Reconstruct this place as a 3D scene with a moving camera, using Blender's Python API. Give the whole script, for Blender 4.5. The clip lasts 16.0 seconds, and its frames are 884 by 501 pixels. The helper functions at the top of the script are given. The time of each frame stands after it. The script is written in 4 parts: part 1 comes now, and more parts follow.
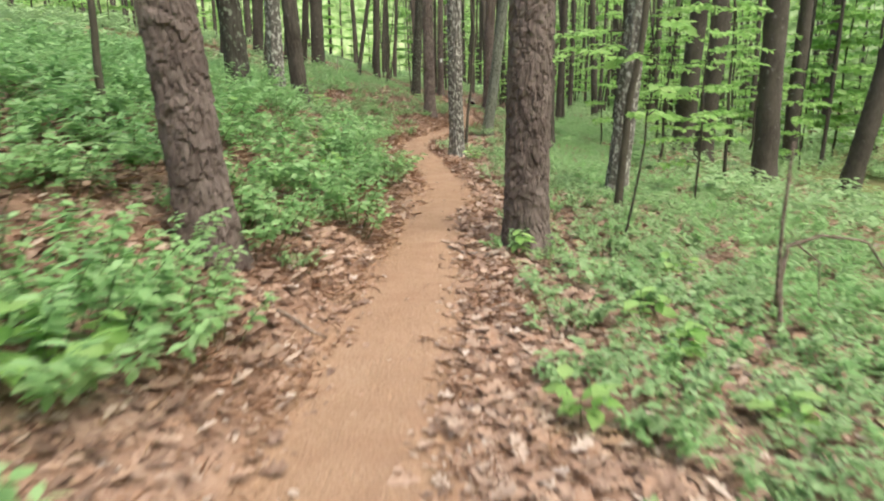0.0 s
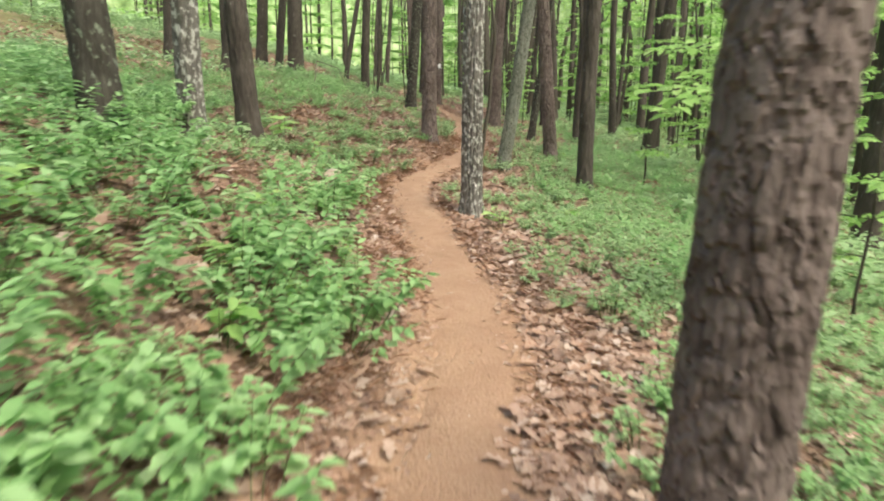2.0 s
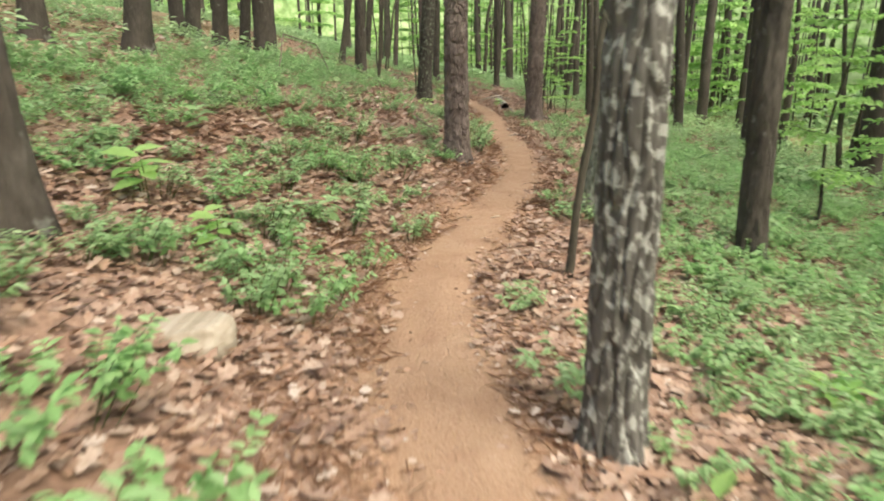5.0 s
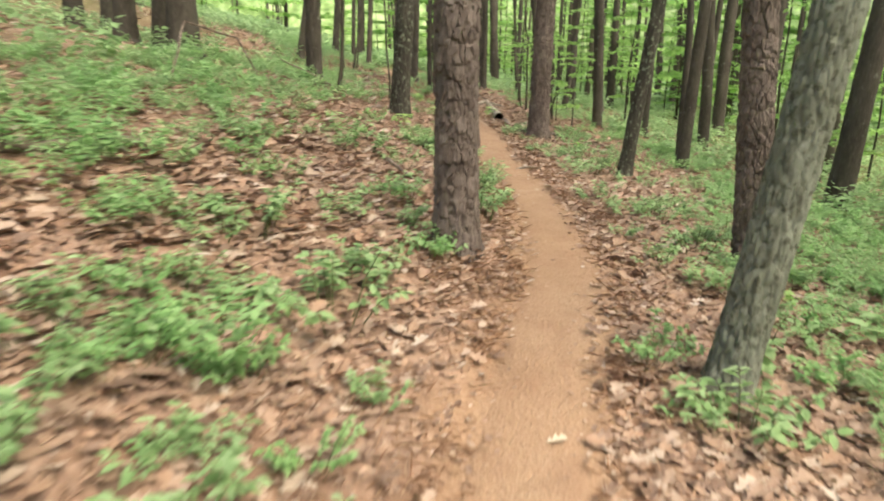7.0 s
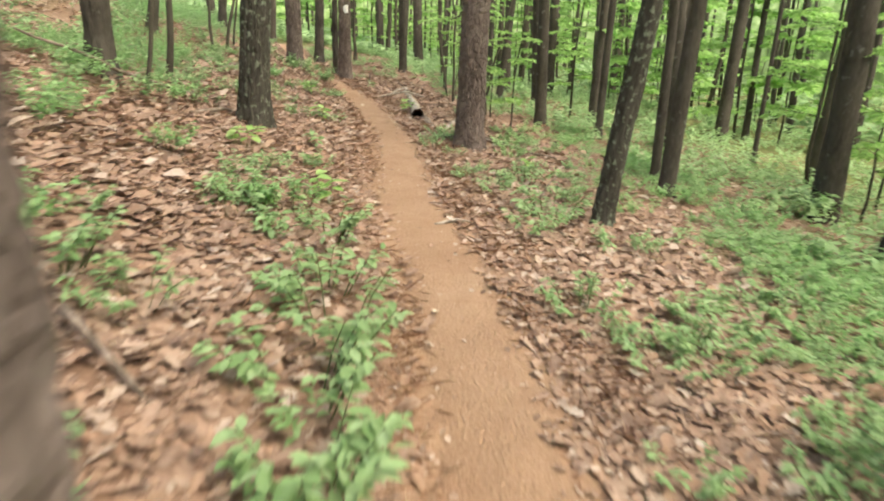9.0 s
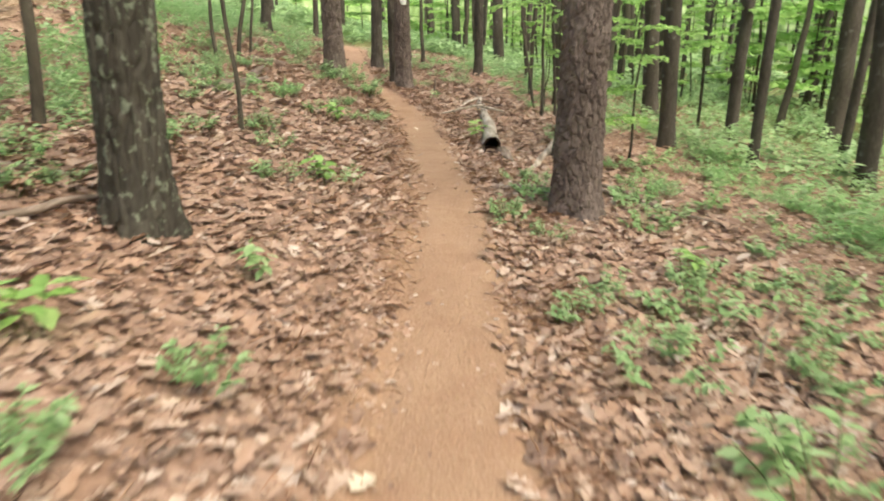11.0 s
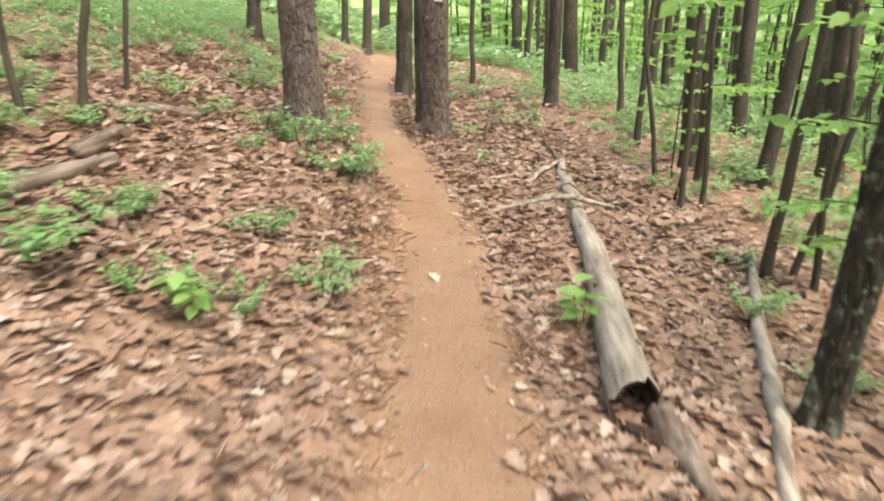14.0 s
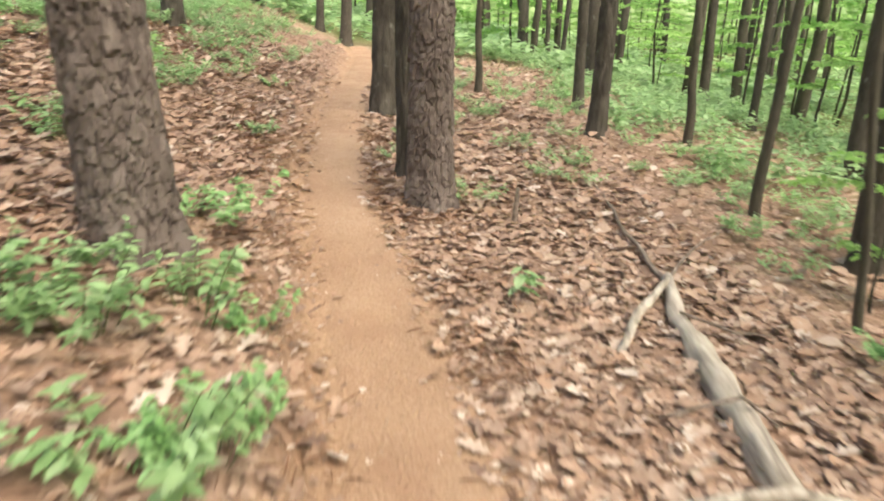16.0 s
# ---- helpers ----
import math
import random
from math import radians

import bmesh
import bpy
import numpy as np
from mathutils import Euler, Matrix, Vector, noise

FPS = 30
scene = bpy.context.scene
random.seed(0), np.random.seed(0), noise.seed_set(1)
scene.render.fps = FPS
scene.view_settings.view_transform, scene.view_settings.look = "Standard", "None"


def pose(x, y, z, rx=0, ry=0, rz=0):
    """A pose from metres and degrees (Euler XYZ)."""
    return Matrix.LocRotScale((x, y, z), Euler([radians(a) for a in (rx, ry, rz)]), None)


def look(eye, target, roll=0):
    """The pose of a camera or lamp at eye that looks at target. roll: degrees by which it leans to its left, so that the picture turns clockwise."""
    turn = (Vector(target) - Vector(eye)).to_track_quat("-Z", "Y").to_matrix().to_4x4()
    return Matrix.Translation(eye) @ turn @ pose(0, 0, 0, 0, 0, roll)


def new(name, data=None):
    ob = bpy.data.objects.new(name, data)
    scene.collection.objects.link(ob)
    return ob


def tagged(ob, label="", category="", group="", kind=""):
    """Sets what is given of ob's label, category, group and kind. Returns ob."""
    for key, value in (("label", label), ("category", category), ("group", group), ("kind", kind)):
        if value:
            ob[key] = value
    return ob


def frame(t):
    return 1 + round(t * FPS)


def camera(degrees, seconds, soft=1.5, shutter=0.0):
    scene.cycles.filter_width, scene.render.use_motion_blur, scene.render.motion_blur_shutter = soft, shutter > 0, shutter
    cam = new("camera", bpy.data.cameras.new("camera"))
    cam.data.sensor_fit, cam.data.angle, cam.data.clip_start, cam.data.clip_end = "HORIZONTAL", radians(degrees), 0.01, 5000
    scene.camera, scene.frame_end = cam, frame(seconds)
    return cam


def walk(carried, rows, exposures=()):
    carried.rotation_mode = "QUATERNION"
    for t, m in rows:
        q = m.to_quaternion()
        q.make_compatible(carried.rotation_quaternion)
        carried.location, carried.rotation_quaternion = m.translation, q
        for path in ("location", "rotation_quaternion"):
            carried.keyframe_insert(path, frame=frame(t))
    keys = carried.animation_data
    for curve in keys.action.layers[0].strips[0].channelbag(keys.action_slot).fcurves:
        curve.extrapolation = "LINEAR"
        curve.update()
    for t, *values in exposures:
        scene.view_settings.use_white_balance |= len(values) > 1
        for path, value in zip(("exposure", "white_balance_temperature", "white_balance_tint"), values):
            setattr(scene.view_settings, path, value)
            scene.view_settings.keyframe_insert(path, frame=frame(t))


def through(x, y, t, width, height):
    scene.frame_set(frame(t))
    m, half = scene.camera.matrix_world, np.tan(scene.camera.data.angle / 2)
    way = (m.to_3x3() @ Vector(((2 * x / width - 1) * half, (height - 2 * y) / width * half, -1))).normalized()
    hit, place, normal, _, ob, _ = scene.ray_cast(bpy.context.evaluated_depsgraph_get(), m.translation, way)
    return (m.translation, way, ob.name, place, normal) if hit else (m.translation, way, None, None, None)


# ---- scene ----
cam = camera(68.0, 16.0, 2.0, 0.5)
PATH = [
    (0, (0.783, 2.323, 1.261), (0.737, 4.252, 0.734), -1.0),
    (0.5, (0.747, 3.186, 1.316), (0.696, 5.121, 0.814), 0.1),
    (1, (0.673, 4.05, 1.383), (0.648, 5.984, 0.872), 0.6),
    (1.5, (0.592, 4.888, 1.422), (0.582, 6.819, 0.903), 0.9),
    (2, (0.526, 5.695, 1.453), (0.514, 7.626, 0.932), 0.7),
    (2.5, (0.501, 6.511, 1.478), (0.488, 8.441, 0.954), 0.7),
    (3, (0.503, 7.338, 1.493), (0.497, 9.266, 0.961), 1.2),
    (3.2, (0.494, 7.671, 1.494), (0.497, 9.599, 0.96), 1.3),
    (5.3, (0.159, 11.061, 1.378), (0.101, 12.976, 0.803), -0.7),
    (5.5, (0.119, 11.406, 1.388), (0.057, 13.325, 0.828), -0.4),
    (6, (0.04, 12.234, 1.41), (-0.03, 14.149, 0.838), -0.2),
    (6.5, (0.018, 13.08, 1.441), (-0.031, 14.995, 0.864), -0.1),
    (7, (0.062, 13.926, 1.46), (0.081, 15.838, 0.871), 0.4),
    (7.5, (0.153, 14.811, 1.472), (0.293, 16.708, 0.854), 1.5),
    (8, (0.307, 15.678, 1.465), (0.562, 17.559, 0.833), 2.4),
    (8.2, (0.364, 16.024, 1.458), (0.627, 17.901, 0.819), 2.6),
    (10.3, (0.815, 19.861, 1.358), (0.898, 21.75, 0.706), -0.3),
    (10.5, (0.856, 20.215, 1.355), (0.908, 22.103, 0.697), -0.5),
    (11, (0.933, 21.08, 1.365), (0.913, 22.968, 0.705), -0.8),
    (11.5, (0.954, 21.928, 1.372), (0.901, 23.812, 0.701), -0.8),
    (12, (0.953, 22.817, 1.388), (0.855, 24.698, 0.716), -0.9),
    (12.5, (0.918, 23.72, 1.414), (0.785, 25.599, 0.741), -0.7),
    (13, (0.885, 24.604, 1.435), (0.72, 26.486, 0.779), -0.9),
    (13.5, (0.891, 25.45, 1.438), (0.722, 27.332, 0.782), -0.7),
    (14, (0.892, 26.254, 1.44), (0.719, 28.136, 0.784), -0.4),
    (14.5, (0.861, 27.102, 1.436), (0.694, 28.978, 0.765), -0.1),
    (15, (0.784, 27.964, 1.437), (0.596, 29.833, 0.75), 0.0),
    (15.5, (0.668, 28.891, 1.454), (0.516, 30.757, 0.751), 0.7),
    (16, (0.519, 29.77, 1.46), (0.38, 31.641, 0.767), 0.9),
]
walk(cam, [(t, look(eye, target, roll)) for t, eye, target, roll in PATH], [(0, 1.0, 6250, 8), (3, 1.18, 6400, 8), (5.5, 1.12, 6500, 7), (7.5, 1.33, 6750, 6.5), (10.5, 1.4, 6650, 8), (12.3, 1.36, 6550, 10), (14.5, 1.68, 6550, 10), (16, 1.64, 6550, 8)])

# ---- light: soft bright overcast above the canopy ----
world = bpy.data.worlds.new("sky")
scene.world = world
world.use_nodes = True
wn = world.node_tree.nodes
sky = wn.new("ShaderNodeTexSky")
sky.sky_type, sky.sun_disc = "NISHITA", False
sky.dust_density, sky.ozone_density = 7.0, 0.6
sky.sun_elevation, sky.sun_rotation = radians(58), radians(130)
wn["Background"].inputs[1].default_value = 0.15
world.node_tree.links.new(sky.outputs[0], wn["Background"].inputs[0])
sun = new("sun", bpy.data.lights.new("sun", "SUN"))
sun.data.energy, sun.data.angle, sun.data.color = 1.0, radians(50), (1.0, 0.95, 0.84)
sun.matrix_world = look((0, 0, 0), (-math.sin(radians(130)) * math.cos(radians(58)), -math.cos(radians(130)) * math.cos(radians(58)), -math.sin(radians(58))))


# ---- materials ----
def material(name, rough=0.8, spec=0.3):
    m = bpy.data.materials.new(name)
    m.use_nodes = True
    n, l = m.node_tree.nodes, m.node_tree.links
    b = n["Principled BSDF"]
    b.inputs["Roughness"].default_value = rough
    b.inputs["Specular IOR Level"].default_value = spec
    return m, n, l, b


def ramp(n, l, source, stops):
    r = n.new("ShaderNodeValToRGB")
    while len(r.color_ramp.elements) < len(stops):
        r.color_ramp.elements.new(0.5)
    for e, (p, c) in zip(r.color_ramp.elements, stops):
        e.position, e.color = p, (*c, 1)
    l.new(source, r.inputs[0])
    return r.outputs[0]


def noisy(n, l, scale, detail=5, stretch=None, kind="ShaderNodeTexNoise"):
    c = n.new("ShaderNodeNewGeometry").outputs["Position"] if stretch is None else n.new("ShaderNodeTexCoord").outputs["Object"]
    if stretch is not None:
        mp = n.new("ShaderNodeMapping")
        mp.inputs["Scale"].default_value = stretch
        l.new(c, mp.inputs[0])
        c = mp.outputs[0]
    t = n.new(kind)
    t.inputs["Scale"].default_value = scale
    if kind == "ShaderNodeTexNoise":
        t.inputs["Detail"].default_value = detail
    l.new(c, t.inputs["Vector"])
    return t


def blend(n, l, fac, a, b):
    m = n.new("ShaderNodeMix")
    m.data_type = "RGBA"
    if isinstance(fac, float):
        m.inputs["Factor"].default_value = fac
    else:
        l.new(fac, m.inputs["Factor"])
    for s, v in (("A", a), ("B", b)):
        k = [i for i in m.inputs if i.name == s and i.type == "RGBA"][0]
        if isinstance(v, tuple):
            k.default_value = (*v, 1)
        else:
            l.new(v, k)
    return [o for o in m.outputs if o.type == "RGBA"][0]


def bump(n, l, b, height, strength, distance):
    k = n.new("ShaderNodeBump")
    k.inputs["Strength"].default_value, k.inputs["Distance"].default_value = strength, distance
    l.new(height, k.inputs["Height"])
    l.new(k.outputs[0], b.inputs["Normal"])


def earth(n, l):
    big = ramp(n, l, noisy(n, l, 1.6, 6).outputs[0], [(.3, (.255, .151, .092)), (.55, (.33, .21, .132)), (.75, (.385, .264, .176))])
    fine = ramp(n, l, noisy(n, l, 90, 4).outputs[0], [(.3, (.2, .112, .065)), (.5, (.32, .214, .136)), (.72, (.435, .322, .23))])
    c = blend(n, l, 0.45, big, fine)
    sp = noisy(n, l, 55, kind="ShaderNodeTexVoronoi")
    c = blend(n, l, ramp(n, l, sp.outputs["Distance"], [(.07, (.7, .7, .7)), (.16, (0, 0, 0))]), c, (.24, .145, .09))
    damp = ramp(n, l, noisy(n, l, 4.5, 6).outputs[0], [(.52, (0, 0, 0)), (.66, (.5, .5, .5))])
    return blend(n, l, damp, c, (.27, .16, .1))


def make_ground():
    m, n, l, b = material("forest_floor", 0.95, 0.1)
    v = noisy(n, l, 26, kind="ShaderNodeTexVoronoi")
    litter = ramp(n, l, v.outputs["Color"], [(0, (.15, .095, .066)), (.35, (.26, .17, .12)), (.65, (.36, .245, .18)), (1, (.45, .33, .25))])
    soil = ramp(n, l, noisy(n, l, 30).outputs[0], [(.3, (.16, .097, .064)), (.7, (.29, .185, .127))])
    c = blend(n, l, ramp(n, l, noisy(n, l, 2.2).outputs[0], [(.4, (0, 0, 0)), (.6, (1, 1, 1))]), litter, soil)
    # bare earth near the trail, moss-green film far from it
    at = n.new("ShaderNodeAttribute")
    at.attribute_name = "bare"
    dirt = earth(n, l)
    c = blend(n, l, at.outputs["Fac"], c, dirt)
    ag = n.new("ShaderNodeAttribute")
    ag.attribute_name = "green"
    moss = ramp(n, l, noisy(n, l, 6).outputs[0], [(.35, (.06, .10, .025)), (.7, (.13, .2, .05))])
    c = blend(n, l, ag.outputs["Fac"], c, moss)
    l.new(c, b.inputs["Base Color"])
    bump(n, l, b, v.outputs["Distance"], 0.6, 0.02)
    return m


def make_trail():
    m, n, l, b = material("trail_dirt", 0.95, 0.15)
    c = earth(n, l)
    l.new(c, b.inputs["Base Color"])
    h = n.new("ShaderNodeMath")
    l.new(noisy(n, l, 60, 8).outputs[0], h.inputs[0])
    l.new(noisy(n, l, 9, 3).outputs[0], h.inputs[1])
    bump(n, l, b, h.outputs[0], 0.7, 0.02)
    return m


def make_bark(name, dark, mid, light, patch=None, amount=.6, grain=9):
    m, n, l, b = material(name, 0.95, 0.15)
    at = n.new("ShaderNodeAttribute")
    at.attribute_name = "plate"
    c = ramp(n, l, at.outputs["Fac"], [(0, dark), (.5, mid), (1, light)])
    g = noisy(n, l, 30, 8, (1, 1, .35))
    c = blend(n, l, 0.5, c, ramp(n, l, g.outputs[0], [(.3, dark), (.55, mid), (.75, light)]))
    big = ramp(n, l, noisy(n, l, 2.2, 4, (1, 1, .6)).outputs[0], [(.35, dark), (.7, light)])
    c = blend(n, l, 0.3, c, big)
    if patch:
        p = noisy(n, l, grain, 6, (1, 1, .7))
        c = blend(n, l, ramp(n, l, p.outputs[0], [(amount - .02, (0, 0, 0)), (amount + .07, (.85, .85, .85))]), c, patch)
    l.new(c, b.inputs["Base Color"])
    relief = noisy(n, l, 55, 8, (1, 1, .3)).outputs[0]
    bump(n, l, b, relief, 0.75, 0.018)
    return m


def make_leaf(name, stops, through=0.45, rough=0.55):
    m, n, l, b = material(name, rough, 0.18)
    g = n.new("ShaderNodeNewGeometry")
    c = ramp(n, l, g.outputs["Random Per Island"], stops)
    f = noisy(n, l, 40, 3)
    c = blend(n, l, 0.2, c, ramp(n, l, f.outputs[0], [(.3, stops[0][1]), (.7, stops[-1][1])]))
    l.new(c, b.inputs["Base Color"])
    if through:
        t = n.new("ShaderNodeBsdfTranslucent")
        l.new(c, t.inputs[0])
        mx = n.new("ShaderNodeMixShader")
        mx.inputs[0].default_value = through
        l.new(b.outputs[0], mx.inputs[1])
        l.new(t.outputs[0], mx.inputs[2])
        l.new(mx.outputs[0], n["Material Output"].inputs[0])
    return m


def make_wood(name, dark, mid, light):
    m, n, l, b = material(name, 0.9, 0.2)
    g = noisy(n, l, 22, 8, (1, .1, 1))
    c = ramp(n, l, g.outputs[0], [(.3, dark), (.5, mid), (.72, light)])
    k = ramp(n, l, noisy(n, l, 3, 5).outputs[0], [(.35, (.25, .25, .25)), (.6, (0, 0, 0))])
    c = blend(n, l, k, c, dark)
    l.new(c, b.inputs["Base Color"])
    bump(n, l, b, g.outputs[0], 0.6, 0.012)
    return m


GROUND, DIRT = make_ground(), make_trail()
BARK = {
    "pine": make_bark("pine_bark", (.058, .044, .037), (.145, .114, .097), (.26, .213, .186)),
    "oak": make_bark("oak_bark", (.034, .029, .023), (.08, .069, .055), (.145, .129, .105), (.19, .19, .16), .66),
    "lichen": make_bark("lichen_bark", (.06, .055, .045), (.14, .13, .11), (.24, .225, .195), (.47, .47, .41), .53, 26),
    "lean": make_bark("mossy_bark", (.1, .105, .08), (.205, .215, .165), (.33, .345, .275), (.085, .085, .06), .56, 34),
    "mottled": make_bark("mottled_bark", (.022, .02, .015), (.06, .054, .042), (.12, .112, .09), (.2, .23, .165), .585, 24),
    "thin": make_bark("sapling_bark", (.04, .035, .026), (.085, .075, .056), (.15, .135, .1)),
}
BARK["stem"] = make_bark("green_stem", (.07, .085, .035), (.13, .15, .065), (.2, .22, .1))
SHRUB = make_leaf("shrub_leaf", [(0, (.2, .37, .125)), (.5, (.3, .5, .2)), (1, (.42, .61, .3))])
FERN = make_leaf("herb_leaf", [(0, (.22, .36, .14)), (.5, (.315, .47, .215)), (1, (.42, .57, .31))])
BRIGHT = make_leaf("young_leaf", [(0, (.22, .42, .1)), (.5, (.32, .54, .16)), (1, (.45, .64, .25))], .55)
CROWN = make_leaf("canopy_leaf", [(0, (.2, .38, .06)), (.5, (.32, .52, .1)), (1, (.44, .62, .15))], .6)
LITTER = make_leaf("dead_leaf", [(0, (.16, .095, .066)), (.2, (.27, .172, .117)), (.4, (.365, .245, .175)), (.6, (.37, .225, .142)), (.8, (.44, .318, .238)), (.94, (.5, .39, .305)), (1, (.58, .49, .41))], .12, .9)
GREYWOOD = make_wood("weathered_wood", (.17, .14, .11), (.37, .32, .26), (.54, .48, .4))
STRAW = make_leaf("pine_straw", [(0, (.17, .085, .05)), (.5, (.31, .175, .105)), (.85, (.42, .27, .17)), (1, (.5, .37, .26))], .1, .9)
STICK = make_wood("dead_stick", (.08, .06, .045), (.2, .155, .12), (.36, .3, .25))
CHAR = make_wood("rotten_wood", (.02, .013, .01), (.05, .03, .025), (.12, .07, .05))
STONE = make_wood("pale_stone", (.28, .235, .17), (.39, .335, .255), (.46, .41, .325))


# ---- helpers ----
def link(name, data, parent=None, label=""):
    ob = new(name, data)
    if parent:
        ob.parent = parent
    return tagged(ob, label)


def thing(name, label, category, group="", at=(0, 0, 0)):
    ob = new(name)
    ob.empty_display_size = 0.1
    ob.location = at
    return tagged(ob, label, category, group)


def mesh(name, verts, faces, mat, attrs=None, soft=True):
    me = bpy.data.meshes.new(name)
    me.from_pydata([tuple(v) for v in verts], [], [tuple(f) for f in faces])
    me.materials.append(mat)
    for key, vals in (attrs or {}).items():
        a = me.attributes.new(key, "FLOAT", "POINT")
        a.data.foreach_set("value", np.asarray(vals, dtype=np.float32))
    if soft:
        me.polygons.foreach_set("use_smooth", [True] * len(me.polygons))
    me.update()
    return me


OVATE = ((0, 0), (.3, .8), (.62, .85), (1, 0))
LOBED = ((0, 0), (.18, .55), (.3, .3), (.48, 1.0), (.6, .45), (.78, .8), (1, 0))


def leaf_mesh(name, mat, base, along, normal, length, width, fold=.25, droop=.15, shape=OVATE):
    """Many ovate leaves in one mesh: base points, unit directions and normals, sizes."""
    base, along, normal = (np.asarray(v, float) for v in (base, along, normal))
    length, width = np.asarray(length, float)[:, None], np.asarray(width, float)[:, None]
    side = np.cross(along, normal)
    side /= np.linalg.norm(side, axis=1)[:, None] + 1e-9
    normal = np.cross(side, along)
    rows = []
    outline = list(shape) + [(u, -w) for u, w in reversed(shape[1:-1])]
    for u, w in outline:
        rows.append(base + along * length * u + side * width * .5 * w + normal * (abs(w) * width * fold * .5 - droop * length * u * u))
    m, h = len(outline), len(shape)
    v = np.stack(rows, 1).reshape(-1, 3)
    k = np.arange(len(base))[:, None] * m
    f = np.concatenate([k + np.arange(h)[None], k + np.array([[0] + list(range(h - 1, m))])], 0)
    me = bpy.data.meshes.new(name)
    me.vertices.add(len(v))
    me.vertices.foreach_set("co", v.ravel())
    me.loops.add(f.size)
    me.polygons.add(len(f))
    me.loops.foreach_set("vertex_index", f.ravel().astype(np.int32))
    me.polygons.foreach_set("loop_start", (np.arange(len(f)) * h).astype(np.int32))
    me.update(calc_edges=True)
    me.validate()
    me.materials.append(mat)
    return me


def unit(v):
    v = np.asarray(v, float)
    return v / (np.linalg.norm(v, axis=-1, keepdims=True) + 1e-9)


def tube(points, radii, sides=8, rough=0.0, seed=0, cap=True):
    """Verts and faces of a tapering round limb along points."""
    pts = [Vector(p) for p in points]
    v, f = [], []
    for i, p in enumerate(pts):
        d = (pts[min(i + 1, len(pts) - 1)] - pts[max(i - 1, 0)]).normalized()
        a = d.orthogonal().normalized() if i == 0 else (a - d * a.dot(d)).normalized()
        b = d.cross(a)
        for s in range(sides):
            t = 2 * math.pi * s / sides
            o = a * math.cos(t) + b * math.sin(t)
            r = radii[i] * (1 + rough * noise.noise((p + o * 3 * radii[i] + Vector((seed, 0, 0))) * 9))
            v.append(p + o * r)
    for i in range(len(pts) - 1):
        for s in range(sides):
            q = (s + 1) % sides
            f.append((i * sides + s, i * sides + q, (i + 1) * sides + q, (i + 1) * sides + s))
    if cap:
        f.append(tuple(reversed(range(sides))))
        f.append(tuple((len(pts) - 1) * sides + s for s in range(sides)))
    return v, f


def bent(a, b, n=8, wobble=.03, seed=0, sag=0.0):
    """Points of a slightly crooked line from a to b."""
    a, b = Vector(a), Vector(b)
    out = []
    for i in range(n + 1):
        t = i / n
        w = Vector((noise.noise((t * 4 + seed, 3.1, .5)), noise.noise((t * 4 + seed, 9.7, 1.5)), noise.noise((t * 4 + seed, 5.3, 2.5)) * .5))
        p = a.lerp(b, t) + w * wobble * (1 if 0 < i < n else .2)
        p.z += sag * 4 * t * (1 - t)
        out.append(p)
    return out


# ---- the lie of the land ----
TRAIL = [(-30, .3), (0, .45), (4.2, .44), (6.2, .5), (7.7, .57), (9.3, .69), (10.5, .56), (11.2, .47), (12.2, .3), (13.3, .12),
         (14.1, .05), (15, .14), (15.9, .39), (17.1, .66), (18, .89), (19, 1.0), (21, 1.06), (22.1, .97), (23.3, .92), (25.5, .98),
         (27.2, .88), (28.2, .77), (29.4, .64), (30.5, .49), (31.6, .28), (32.5, 0), (33.2, -.22), (34.1, -.55), (35.8, -.92),
         (37.2, -1.2), (39.4, -1.5), (42.8, -2.0), (45, -2.5), (50, -3.8), (60, -6), (90, -10)]


def smooth(a, b, v):
    v = min(1, max(0, (v - a) / (b - a)))
    return v * v * (3 - 2 * v)


def trail_curve(y):
    k = 0
    while k < len(TRAIL) - 2 and TRAIL[k + 1][0] < y:
        k += 1
    (y0, x0), (y1, x1) = TRAIL[k], TRAIL[k + 1]
    xa, xb = TRAIL[max(0, k - 1)], TRAIL[min(len(TRAIL) - 1, k + 2)]
    m0, m1 = (x1 - xa[1]) / (y1 - xa[0]), (xb[1] - x0) / (xb[0] - y0)
    h = y1 - y0
    s = min(1, max(0, (y - y0) / h))
    return (2 * s**3 - 3 * s**2 + 1) * x0 + (s**3 - 2 * s**2 + s) * h * m0 + (3 * s**2 - 2 * s**3) * x1 + (s**3 - s**2) * h * m1


MIDDLE = [trail_curve(k * .05 - 50) for k in range(4000)]


def trail_x(y):
    """The x of the trail's middle."""
    k = (min(140, max(-49, y)) + 50) * 20
    i = int(k)
    return MIDDLE[i] + (MIDDLE[i + 1] - MIDDLE[i]) * (k - i)


def trail_z(y):
    return 0.42 * smooth(30, 38.5, y) + 0.02 * max(0, min(y, 80) - 40)


